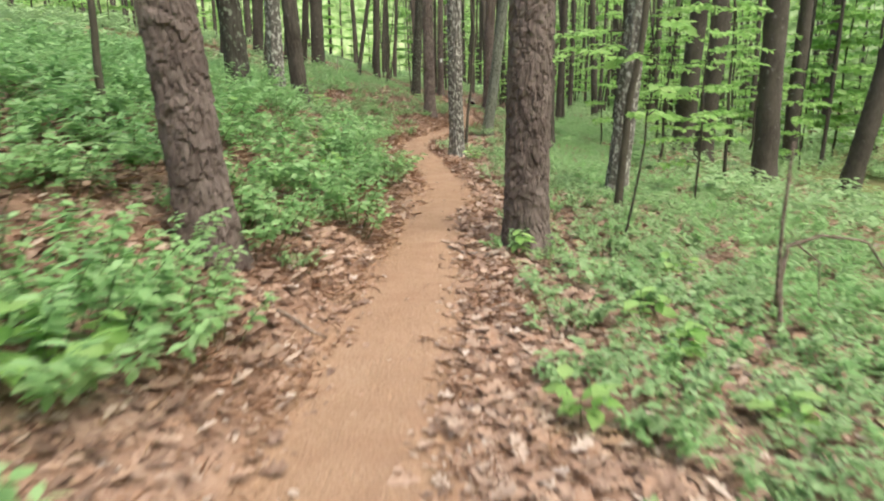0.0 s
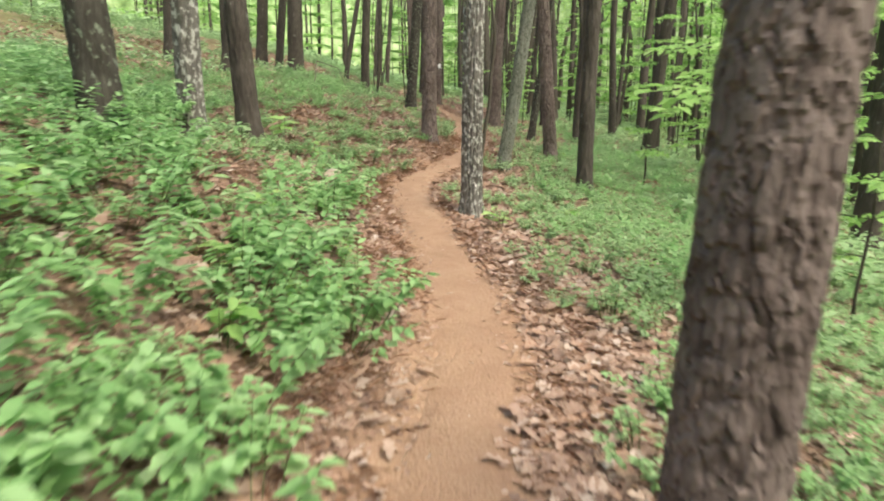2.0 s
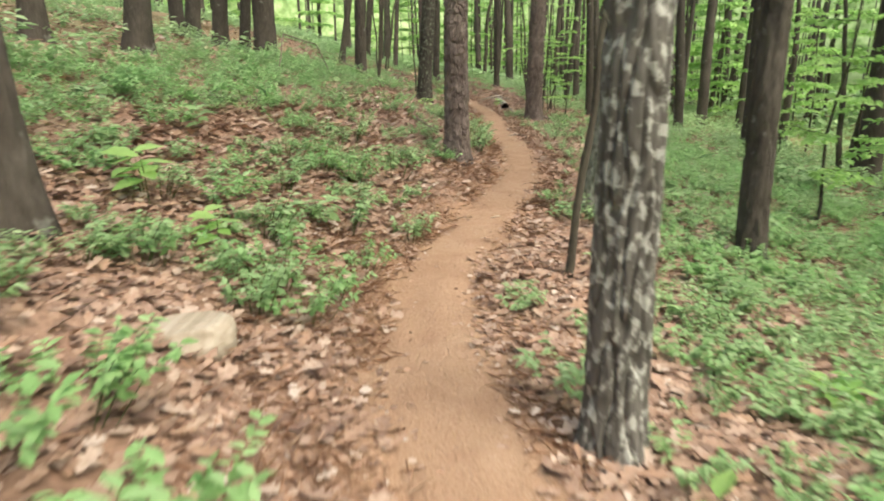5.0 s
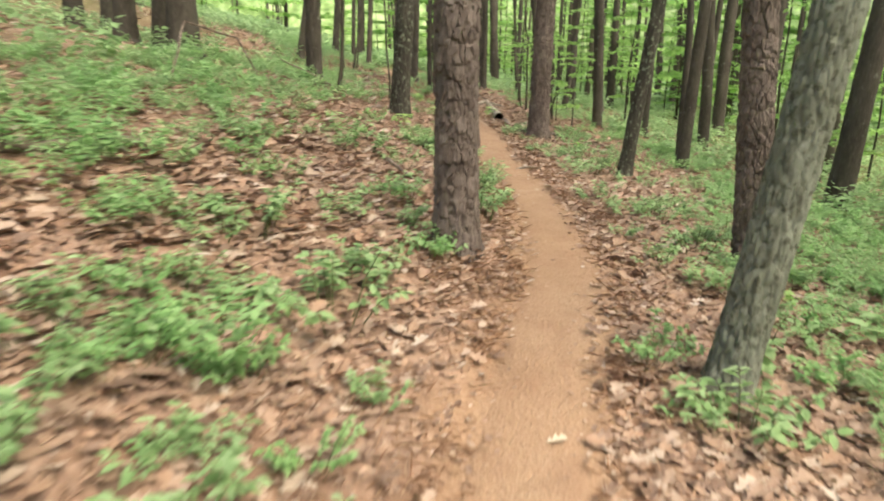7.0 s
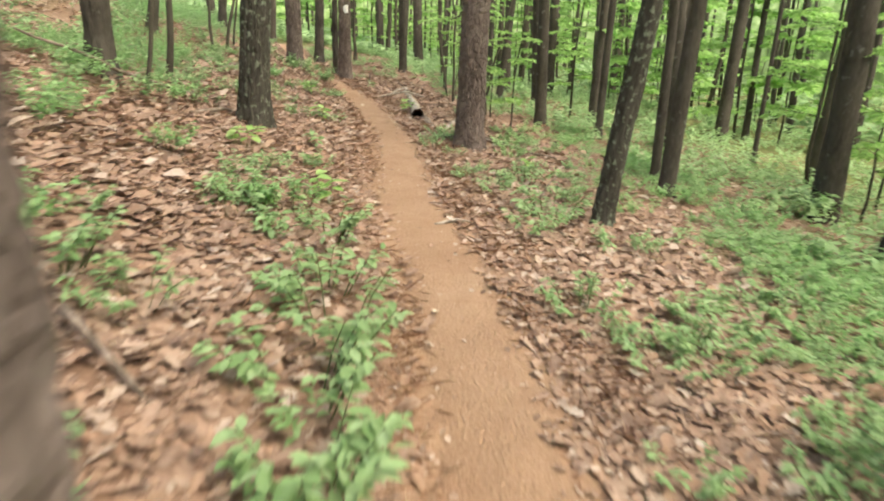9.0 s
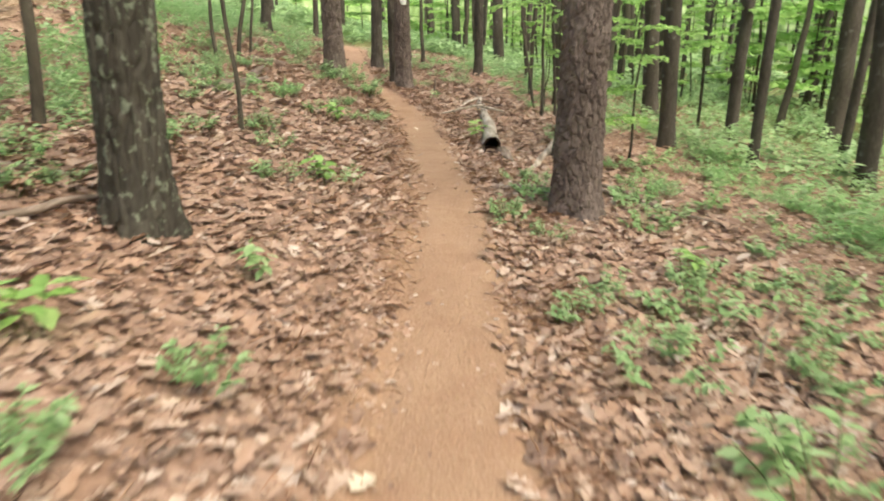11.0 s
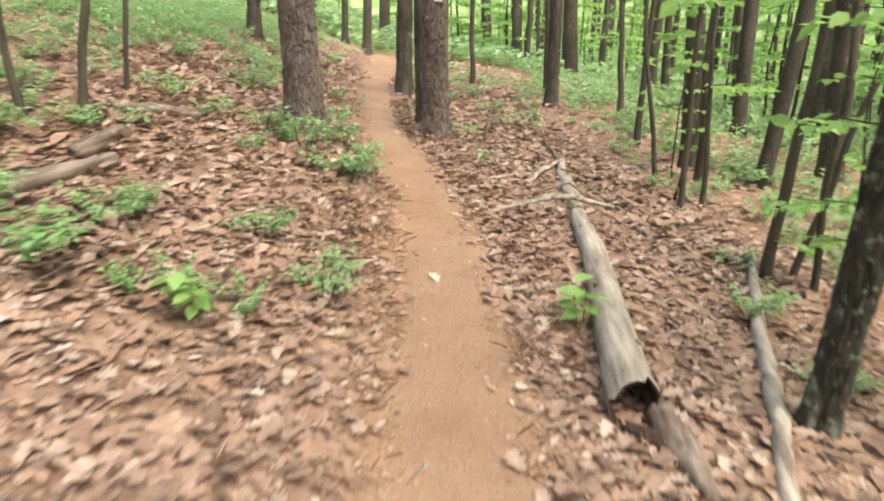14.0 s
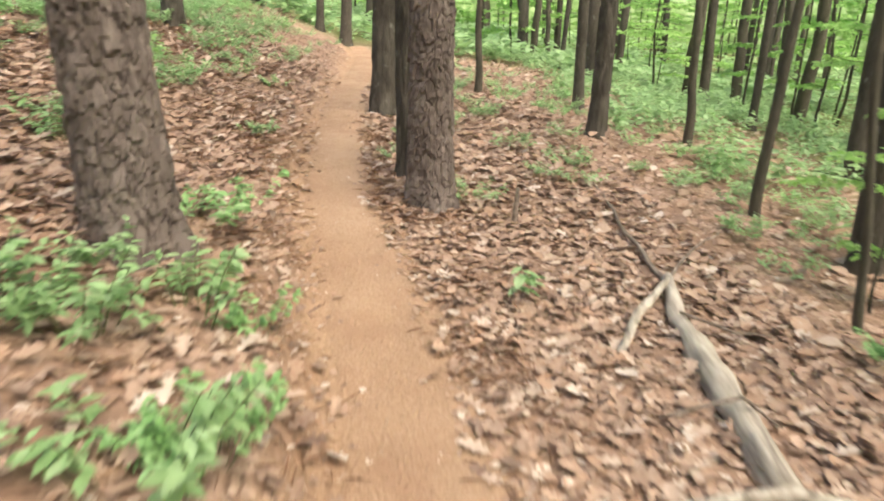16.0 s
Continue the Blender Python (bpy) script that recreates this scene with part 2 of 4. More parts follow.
def lay(x, y):
    """The height of the ground: cut bank and rising slope on the left of the trail, falling slope on its right."""
    d = x - trail_x(y)
    z = trail_z(y)
    if d < 0:
        d = -d
        steep = smooth(29.5, 32, y) * (1 - smooth(34, 37, y))
        up = (.13 + .14 * steep) * smooth(.24, .55, d) + (.36 - .07 * smooth(23, 26, y) * (1 - smooth(29, 31, y))) * max(0, d - .4) - .12 * max(0, d - 2.6)
        up -= .12 * max(0, d - 9)
        up += .2 * smooth(.95, 1.7, d) * (1 - smooth(10.5, 13.5, y))
        return z + up
    return z - .02 * smooth(.2, .4, d) - (.155 - .055 * smooth(28, 31, y)) * max(0, d - .35) - .06 * smooth(28, 31, y) * max(0, d - 2.5) + .05 * max(0, d - 9) + .06 * max(0, d - 20)


def ground_z(x, y):
    d = abs(x - trail_x(y))
    k = smooth(.3, 1.2, d)
    return (lay(x, y) + k * (.05 * noise.noise((x * .9, y * .9, 0)) + .022 * noise.noise((x * 3.3, y * 3.3, 4))) + .012 * noise.noise((x * 5, y * 5, 8))
            + .25 * smooth(8, 30, d) * noise.noise((x * .1, y * .1, 2)))


def greenness(x, y):
    """How much low green growth covers the ground, 0 to 1."""
    d = x - trail_x(y)
    n = .5 + .5 * noise.noise((x * .55, y * .55, 20)) + .25 * noise.noise((x * 1.7, y * 1.7, 30))
    if d < 0:
        d = -d
        lush = 1 - smooth(10.5, 12.6, y)
        edge = smooth(.42, .7, d) * 1.08 if y > 5.6 else smooth(.55, 1.1, d) * .7
        mid = (.16 + .32 * (1 - smooth(15.5, 18, y)) + .75 * smooth(1.7, 3.0, d)) * smooth(.45, .7, d) * (1 - .35 * smooth(20, 25, y))
        g = lush * edge * 1.15 + (1 - lush) * mid
        g += .45 * smooth(33, 36, y) * smooth(.7, 1.6, d)
    else:
        near = 1.1 - .45 * smooth(1, 4, y) + .3 * smooth(5, 9, y) + 2.0 * smooth(20, 24, y) + .7 * smooth(29, 32, y)
        g = (.2 if y > 7 else .4) * smooth(.35, .6, d) + .95 * smooth(near, near + .8, d)
    return max(0, min(1, g * (.35 + .95 * n)))


def make_land():
    cols = [0.0]
    step = .07
    while cols[-1] < 75:
        cols.append(cols[-1] + step)
        if cols[-1] > 1.1:
            step *= 1.13
    cols = [-c for c in reversed(cols[1:])] + cols
    rows = [-45, -36, -28, -21, -15, -11, -8, -6, -5]
    while rows[-1] < 42:
        rows.append(rows[-1] + .11)
    step = .15
    while rows[-1] < 130:
        rows.append(rows[-1] + step)
        step *= 1.12
    v, bare, green = [], [], []
    for y in rows:
        mid = trail_x(y)
        for c in cols:
            x = mid + c
            v.append((x, y, ground_z(x, y)))
            w = .26 + .1 * noise.noise((x * 2, y * 2, 40)) + .05 * noise.noise((x * 9, y * 9, 41))
            bare.append((1 - smooth(w, w + .22, abs(c))) * (1 - smooth(44, 47, y)))
            green.append(max(.75 * smooth(3, 9, abs(c)) * greenness(x, y), .7 * smooth(44, 50, y)))
    k = len(cols)
    f = [(r * k + c, r * k + c + 1, (r + 1) * k + c + 1, (r + 1) * k + c) for r in range(len(rows) - 1) for c in range(k - 1)]
    ob = new("ground", mesh("ground", v, f, GROUND, {"bare": bare, "green": green}))
    tagged(ob, "sloping forest floor covered in brown leaf litter", "ground", kind="structure")
    # the trodden strip
    v, f = [], []
    ys = np.arange(-6, 46.5, .06)
    n = 15
    for y in ys:
        mid = trail_x(y)
        wl = .29 + .07 * noise.noise((0, y * 1.3, 50)) + .035 * noise.noise((0, y * 6, 51)) + .1 * (1 - smooth(5, 8, y)) + .07 * smooth(12, 13, y) * (1 - smooth(15, 16.5, y)) + .06 * smooth(21.5, 23, y) * (1 - smooth(33, 36, y))
        wr = .27 + .07 * noise.noise((5, y * 1.3, 52)) + .035 * noise.noise((5, y * 6, 53)) + .06 * (1 - smooth(5, 8, y)) + .05 * smooth(21.5, 23, y) * (1 - smooth(33, 36, y))
        for i in range(n):
            s = i / (n - 1) * 2 - 1
            x = mid + s * (wl if s < 0 else wr)
            z = ground_z(x, y) + .012 - .03 * abs(s) ** 3 + .006 * noise.noise((x * 8, y * 8, 60)) + .004 * noise.noise((x * 25, y * 25, 61))
            v.append((x, y, z))
    f = [(r * n + c, r * n + c + 1, (r + 1) * n + c + 1, (r + 1) * n + c) for r in range(len(ys) - 1) for c in range(n - 1)]
    ob = new("trail", mesh("trail", v, f, DIRT))
    tagged(ob, "narrow trodden footpath of bare orange-tan earth", "trail", kind="structure")
    # distant wooded slope closing the view
    v, f = [], []
    m = 160
    for j in range(9):
        for i in range(m):
            a = 2 * math.pi * i / m
            r = 72 + 4 * noise.noise((math.cos(a) * 3, math.sin(a) * 3, j * .5)) + j * .8
            v.append((math.cos(a) * r, 22 + math.sin(a) * r, -10 + j * 4.2 + (2.5 * noise.noise((math.cos(a) * 9, math.sin(a) * 9, 7)) if j == 8 else 0)))
    f = [(j * m + i, j * m + (i + 1) % m, (j + 1) * m + (i + 1) % m, (j + 1) * m + i) for j in range(8) for i in range(m)]
    ma, nn, ll, bb = material("far_woods", 1.0, 0.0)
    c1 = ramp(nn, ll, noisy(nn, ll, .9, 8).outputs[0], [(.3, (.09, .15, .05)), (.5, (.25, .37, .14)), (.7, (.48, .6, .31))])
    ll.new(c1, bb.inputs["Base Color"])
    tagged(new("backdrop", mesh("backdrop", v, f, ma)), "distant light green wooded hillside", "woods", kind="structure")


make_land()


# ---- trees ----
def trunk_mesh(kind, d, height, lean, seed, fine):
    sides, step, top = {3: (120, .015, 2.9), 2: (44, .04, 3.4), 1: (18, .16, 4.0), 0: (10, .5, 5)}[fine]
    zs = list(np.arange(-.35, top, step)) + list(np.arange(top, height, .6)) + [height]
    v, plate = [], []
    r0 = d / 2
    ph = seed * 1.7
    flare = {"pine": .24, "oak": .3, "lichen": .3, "lean": .3, "mottled": .35}.get(kind, .15)
    for z in zs:
        zz = max(0, z)
        r = r0 * (1 + flare * math.exp(-max(0, z + .02) / (.10 + .3 * d))) * (1 - .72 * (zz / height) ** 1.1)
        sway = noise.noise((zz * .25, seed, 1)) * (.05 if kind != "thin" else .16) * zz ** .6
        if kind == "thin":
            sway += .05 * noise.noise((zz * 1.4, seed, 5))
        cx, cy = lean * (zz if zz < 5 else 5 + (zz - 5) * .5) + sway, noise.noise((zz * .22, seed, 9)) * .05 * zz ** .6
        for s in range(sides):
            t = 2 * math.pi * s / sides
            o = Vector((math.cos(t), math.sin(t), 0))
            lobe = 1 + .16 * math.exp(-max(0, z) / .16) * math.sin(4 * t + ph) * (flare > .2) + .03 * math.sin(2 * t + ph)
            q = Vector((o.x * r * 1.0, o.y * r * 1.0, z))
            h = .5
            disp = 0
            if fine >= 2:
                if kind == "pine":
                    w = Vector((noise.noise(q * 5), noise.noise(q * 5 + Vector((9, 0, 0))), noise.noise(q * 4 + Vector((0, 9, 0))))) * .06
                    p = q + w + Vector((noise.noise(q * 28), noise.noise(q * 28 + Vector((5, 0, 0))), noise.noise(q * 28 + Vector((0, 5, 0))))) * .009
                    ds, ps = noise.voronoi(Vector((p.x * 19, p.y * 19, p.z * 7.5 + seed * 3)))
                    d2, p2 = noise.voronoi(Vector((p.x * 38, p.y * 38, p.z * 17 + seed * 5)))
                    e = smooth(.0, .05 + .2 * max(0, .45 + noise.noise(q * 9)), ds[1] - ds[0])
                    lip = max(-.6, min(.6, ps[0].z - (p.z * 7.5 + seed * 3)))
                    flake = max(-.6, min(.6, p2[0].z - (p.z * 17 + seed * 5)))
                    h = .5 + .36 * noise.cell(ps[0] * 7.7) + .3 * noise.cell(p2[0] * 9.3)
                    disp = .012 * (e - .85) + (.004 * noise.cell(ps[0] * 3.3) + .008 * lip) * e + .004 * noise.cell(p2[0] * 5.1) + .0045 * flake + .0025 * noise.noise((q.x * 50, q.y * 50, q.z * 22))
                elif kind in ("lean", "mottled"):
                    k = Vector((q.x * 30, q.y * 30, q.z * (9 if kind == "lean" else 6) + seed))
                    ds, ps = noise.voronoi(k + Vector((noise.noise(k * .6), noise.noise(k * .6 + Vector((7, 0, 0))), 0)) * .5)
                    h = .5 + .5 * noise.cell(ps[0] * 5.3)
                    disp = .012 * (smooth(0, .22, ds[1] - ds[0]) - .7) + .004 * noise.cell(ps[0] * 3.1) + .003 * noise.noise(q * 40)
                elif kind in ("oak", "lichen"):
                    e = abs(noise.noise((q.x * 22, q.y * 22, q.z * 3.2 + seed)))
                    h = .5 + .5 * noise.noise((q.x * 9, q.y * 9, q.z * 4 + seed))
                    disp = .022 * (smooth(0, .25, e) - .7) + .004 * noise.noise(q * 35)
                else:
                    h = .5 + .5 * noise.noise((q.x * 12, q.y * 12, q.z * 4 + seed))
                    disp = .08 * r * noise.noise((q.x * 16, q.y * 16, q.z * 5 + seed))
                disp = max(-r * .25, min(r * .25, disp))
            elif fine == 1:
                h = .5 + .5 * noise.noise((q.x * 14, q.y * 14, q.z * 5 + seed))
                disp = .1 * r * noise.noise((q.x * 14, q.y * 14, q.z * 2.4 + seed))
            v.append((cx + o.x * (r * lobe + disp), cy + o.y * (r * lobe + disp), z))
            plate.append(h)
    f = [(i * sides + s, i * sides + (s + 1) % sides, (i + 1) * sides + (s + 1) % sides, (i + 1) * sides + s) for i in range(len(zs) - 1) for s in range(sides)]
    f += [tuple((len(zs) - 1) * sides + s for s in range(sides))]
    return mesh("trunk", v, f, BARK[kind], {"plate": plate}, kind != "pine")


def crown_mesh(seed, low, high, radius, count, size):
    rng = np.random.RandomState(seed)
    clumps = []
    for i in range(26):
        a, u = rng.uniform(0, 6.28), rng.uniform(0, 1)
        r = radius * math.sqrt(rng.uniform(.1, 1)) * (1 - .75 * max(0, u - .35))
        clumps.append((r * math.cos(a), r * math.sin(a), low + (high - low) * u))
    clumps = np.array(clumps)
    c = clumps[rng.randint(0, len(clumps), count)] + rng.normal(0, 1, (count, 3)) * (radius * .2, radius * .2, radius * .12)
    along = unit(rng.normal(0, 1, (count, 3)) * (1, 1, .4))
    normal = unit(rng.normal(0, .55, (count, 3)) + (0, 0, 1))
    L = rng.uniform(.7, 1.3, count) * size
    return leaf_mesh("crown", CROWN, c, along, normal, L, L * .7)


def limb_mesh(seed, low, high, radius, mat):
    rng = random.Random(seed)
    v, f = [], []
    for i in range(7):
        a, z = rng.uniform(0, 6.28), low + (high - low) * (i + .3) / 8
        e = (radius * .75 * math.cos(a), radius * .75 * math.sin(a), z + rng.uniform(.5, 1.6))
        tv, tf = tube(bent((0, 0, z - .6), e, 5, .25, seed + i), [.06, .05, .042, .032, .022, .01], 6)
        f += [tuple(q + len(v) for q in t) for t in tf]
        v += tv
    return mesh("limb", v, f, mat)


CROWNS = [crown_mesh(11 + i, 7.5 + i * .4, 13.5 + i * .4, 2.5 + .3 * (i % 3), 170, .22) for i in range(4)]
BOUGHS = [limb_mesh(31 + i, 7 + i * .4, 12 + i * .4, 2.5, BARK["oak"]) for i in range(4)]
LABELS = {
    "pine": ("pine_tree", "tall pine trunk with thick plated brown bark", "tree"),
    "oak": ("forest_tree", "slim dark grey hardwood trunk rising from undergrowth", "tree"),
    "lichen": ("lichen_tree", "grey hardwood trunk spotted with pale lichen patches", "tree"),
    "lean": ("leaning_tree", "leaning trunk with mossy grey-green bark beside trail", "tree"),
    "mottled": ("mottled_tree", "dark furrowed hardwood trunk mottled with grey-green lichen", "tree"),
    "thin": ("thin_tree", "thin dark sapling trunk in the undergrowth", "sapling"),
}
PLACED = []


def tree(kind, x, y, d, lean=0.0, fine=None, height=None, crown=True):
    seed = len(PLACED) + 1
    PLACED.append((x, y, d))
    name, label, cat = LABELS[kind]
    near = abs(x - trail_x(y))
    if fine is None:
        fine = 2 if near < 3.2 and y < 40 else 1
    height = height or {"thin": 4.5}.get(kind, 14.5)
    ob = thing(name, label, cat, "trees along the trail", (x, y, ground_z(x, y)))
    link("trunk", trunk_mesh(kind, d, height, lean, seed * 3.7, fine), ob)
    if crown and kind != "thin":
        k = seed % 4
        off = Matrix.Translation((lean * (5 + 4), 0, 0)) @ Matrix.Rotation(seed * 2.4, 4, "Z")
        for nm, data in (("crown", CROWNS[k]), ("bough", BOUGHS[k])):
            link(nm, data, ob).matrix_basis = off
    if kind == "thin":
        for i in range(3):
            z, a = 1.9 + .6 * i + .2 * math.sin(seed), seed * 1.9 + i * 2.3
            s = (lean * z, 0, z)
            v, f = tube(bent(s, (s[0] + .4 * math.cos(a), .4 * math.sin(a), z + .3), 5, .1, seed + i), [.008, .007, .006, .005, .003, .0015], 6)
            link("twig", mesh("twig", v, f, BARK["thin"]), ob)
    return ob


tree("pine", -0.49, 5.60, 0.275, -0.055, 3)
tree("pine", 1.33, 7.32, 0.34, 0.0, 3)
tree("thin", -1.44, 6.55, 0.05, 0.048)
tree("oak", 4.25, 25.00, 0.21, 0.02)
spotted = tree("lichen", 2.72, 10.25, 0.26, 0.044)
tree("oak", 5.75, 22.99, 0.35, 0.08)
tree("oak", 6.57, 19.48, 0.50, 0.072)
tree("oak", 9.95, 26.85, 0.46, 0.073)
tree("oak", 6.80, 15.21, 0.47, -0.012)
tree("oak", 9.94, 20.57, 0.40, -0.005)
tree("oak", 8.49, 15.29, 0.40, 0.173)
tree("oak", 19.88, 37.05, 0.53, -0.053)
tree("mottled", -1.62, 9.85, 0.25, -0.06)
tree("oak", -4.52, 18.14, 0.27, 0.038)
tree("oak", -5.83, 25.28, 0.30, 0.034)
tree("lichen", -1.52, 11.00, 0.19, 0.03)
tree("lichen", 0.80, 12.75, 0.22, -0.001, 3)
tree("oak", 2.70, 15.97, 0.24, -0.023)
tree("oak", 6.60, 25.24, 0.36, -0.030)
tree("thin", 9.06, 28.90, 0.26, -0.009)
tree("thin", 6.70, 21.84, 0.11, -0.108)
tree("oak", 8.11, 23.35, 0.49, -0.002)
tree("oak", 6.52, 17.72, 0.43, 0.018)
tree("oak", -3.75, 18.91, 0.31, 0.095)
tree("oak", -6.89, 28.71, 0.40, 0.116)
tree("oak", -4.60, 24.29, 0.30, 0.079)
tree("oak", -3.53, 23.72, 0.41, 0.036)
tree("oak", -4.16, 24.40, 0.22, 0.093)
tree("thin", 0.98, 14.86, 0.056, 0.012)
tree("pine", 0.19, 17.91, 0.265, 0.005, 3)
tree("oak", -1.68, 23.58, 0.21, 0.044)
tree("pine", 2.62, 18.98, 0.27, -0.094, 3)
tree("lean", 1.46, 16.73, 0.22, 0.129, 3)
tree("mottled", 2.70, 23.00, 0.19, 0.09)
tree("oak", 6.43, 29.59, 0.27, -0.049)
tree("oak", 8.93, 34.74, 0.39, -0.009)
tree("thin", 8.01, 35.20, 0.18, 0.053)
tree("oak", 5.24, 35.21, 0.33, -0.077)
tree("thin", -1.53, 25.06, 0.07, 0.039)
tree("oak", -5.13, 60.79, 0.54, 0.030)
tree("mottled", -0.50, 24.00, 0.27, 0.06, 3)
tree("pine", 1.95, 26.12, 0.37, 0.03, 3)
tree("pine", -0.88, 32.13, 0.315, -0.03, 3)
blazed = tree("pine", 0.10, 34.20, 0.30, 0.02, 3)
tree("oak", -0.14, 34.80, 0.14, -0.006)
tree("oak", -0.70, 37.06, 0.25, 0.007)
tree("thin", -0.83, 26.72, 0.04, -0.019)
tree("thin", -1.98, 30.59, 0.06, 0.090)
tree("thin", -2.16, 30.21, 0.05, 0.069)
tree("oak", -3.22, 30.32, 0.18, 0.200)
beside_log = tree("mottled", 2.24, 28.75, 0.15, 0.06, 3)
tree("thin", 2.91, 30.37, 0.05, -0.023)
tree("oak", 1.80, 40.06, 0.16, -0.016)
tree("oak", 3.12, 49.89, 0.43, -0.042)
tree("thin", 2.50, 32.10, 0.055, -0.05)
tree("thin", 2.75, 32.30, 0.05, -0.02)
tree("oak", 4.08, 30.49, 0.23, -0.059)
tree("oak", 5.97, 32.78, 0.22, -0.002)
tree("oak", 5.18, 30.14, 0.15, -0.005)
tree("oak", 4.59, 26.08, 0.14, -0.056)
tree("oak", 6.85, 30.87, 0.15, 0.023)
tree("thin", -1.41, 23.85, 0.04, 0.141)
tree("thin", 2.69, 30.54, 0.075, 0.068)
tree("thin", 2.90, 30.60, 0.05, 0.154)
tree("oak", 1.68, 37.30, 0.20, 0.0)
tree("oak", 2.89, 46.42, 0.38, -0.051)
tree("thin", 2.67, 35.07, 0.09, 0.02)
tree("oak", 3.13, 34.22, 0.22, -0.090)
tree("thin", 3.06, 33.53, 0.11, -0.018)
tree("oak", 4.94, 37.99, 0.25, -0.019)
tree("oak", 3.88, 33.94, 0.18, 0.069)
tree("thin", -1.94, 31.12, 0.04, 0.140)
tree("oak", -3.51, 38.12, 0.23, 0.074)
tree("oak", -4.01, 47.21, 0.20, 0.055)
tree("oak", -3.18, 46.40, 0.26, 0.043)
tree("thin", 0.26, 40.15, 0.11, -0.013)
tree("thin", 2.94, 38.10, 0.11, -0.094)
tree("thin", 2.50, 33.03, 0.05, -0.09)
tree("oak", -1.75, 13.30, 0.25, -0.04)
tree("thin", 2.52, 9.31, 0.09, 0.05)

# white painted trail blaze on the pine's bark
v, f = [], []
for i in range(7):
    for j in range(7):
        a, r = radians(-90 + (i - 3) * 8), .158 - .006 * (abs(i - 3) == 3 or abs(j - 3) == 3)
        v.append((.034 + r * math.cos(a), r * math.sin(a), 1.52 + j * .03 + .006 * noise.noise((i, j, 3))))
f = [(i * 7 + j, (i + 1) * 7 + j, (i + 1) * 7 + j + 1, i * 7 + j + 1) for i in range(6) for j in range(6)]
PAINT = make_wood("blaze_paint", (.6, .6, .57), (.74, .74, .7), (.8, .8, .77))
link("paint_blaze", mesh("paint_blaze", v, f, PAINT), blazed, "white painted trail mark on bark")

# ---- low growth ----
def plant_arrays(seed, stems, height, spread, leaf, per, flat=.2):
    """Leaf bases, directions, normals, lengths of one small plant, and its stems' points."""
    rng = np.random.RandomState(seed)
    base, along, stalks = [], [], []
    for s in range(stems):
        a = rng.uniform(0, 6.28)
        r = spread * math.sqrt(rng.uniform(.05, 1))
        h = height * rng.uniform(.6, 1.1)
        foot = np.array([math.cos(a) * r * .35, math.sin(a) * r * .35, 0])
        tip = np.array([math.cos(a) * r, math.sin(a) * r, h])
        stalks.append([foot, (foot + tip) / 2 + (0, 0, h * .08), tip])
        for k in range(per):
            t = .35 + .65 * (k + .5) / per
            b = foot + (tip - foot) * t + (0, 0, .08 * h * math.sin(3.14 * t))
            an = a + (k % 2 * 2 - 1) * rng.uniform(.7, 1.5) + rng.normal(0, .5)
            base.append(b)
            along.append((math.cos(an), math.sin(an), rng.normal(.05, flat)))
    n = len(base)
    L = leaf * rng.uniform(.65, 1.25, n)
    return np.array(base), unit(along), unit(rng.normal(0, .24, (n, 3)) + (0, 0, 1)), L, stalks


def stalk_mesh(stalks, r, mat):
    v, f = [], []
    for s in stalks:
        tv, tf = tube([s[0] - (0, 0, .04), s[1], s[2]], [r, r * .8, r * .4], 5, cap=False)
        f += [tuple(q + len(v) for q in t) for t in tf]
        v += tv
    return mesh("stem", v, f, mat)


SHRUBS = [plant_arrays(100 + i, 13, .3, .36, .062, 16) for i in range(5)]
HERBS = [plant_arrays(200 + i, 12, .16, .22, .046, 12) for i in range(5)]
SEEDS = [plant_arrays(300 + i, 3, .2, .1, .1, 5) for i in range(3)]
KINDS = {"shrub": (SHRUBS, SHRUB, .55), "herb": (HERBS, FERN, .5), "seedling": (SEEDS, BRIGHT, .62)}
MESHES = {}
for key, (arrays, mat, wide) in KINDS.items():
    for i, (b, a, nrm, L, st) in enumerate(arrays):
        MESHES[key, i] = (leaf_mesh("foliage", mat, b, a, nrm, L, L * wide), stalk_mesh(st, .0024, BARK["stem"]))
PLANT_TAGS = {
    "shrub": ("low_shrub", "low green leafy shrub growing from leaf litter", "shrub", "shrubs beside the trail"),
    "herb": ("ground_plant", "small soft green plant among fallen leaves", "plant", "plants beside the trail"),
    "seedling": ("tree_seedling", "bright green broadleaf seedling in brown leaf litter", "seedling", "seedlings beside the trail"),
}


def plant(kind, x, y, size=1.0, turn=0.0, which=0):
    name, label, cat, group = PLANT_TAGS[kind]
    ob = thing(name, label, cat, group, (x, y, ground_z(x, y)))
    ob.rotation_euler = (0, 0, turn)
    ob.scale = (size,) * 3
    leaves, stems = MESHES[kind, which % len(KINDS[kind][0])]
    link("foliage", leaves, ob)
    link("stem", stems, ob)


def grow(name, label, mat, items, wide):
    """Many plants in one mesh: items are arrays, x, y, size, turn."""
    B, A, N, L = [], [], [], []
    for (b, a, n, l, _), x, y, s, t in items:
        c, q = math.cos(t), math.sin(t)
        R = np.array([[c, q, 0], [-q, c, 0], [0, 0, 1]])
        B.append(b @ R * s + (x, y, ground_z(x, y)))
        A.append(a @ R)
        N.append(n @ R)
        L.append(l * s)
    if not B:
        return
    L = np.concatenate(L)
    ob = new(name, leaf_mesh(name, mat, np.concatenate(B), np.concatenate(A), np.concatenate(N), L, L * wide))
    tagged(ob, label, "undergrowth", kind="stuff")


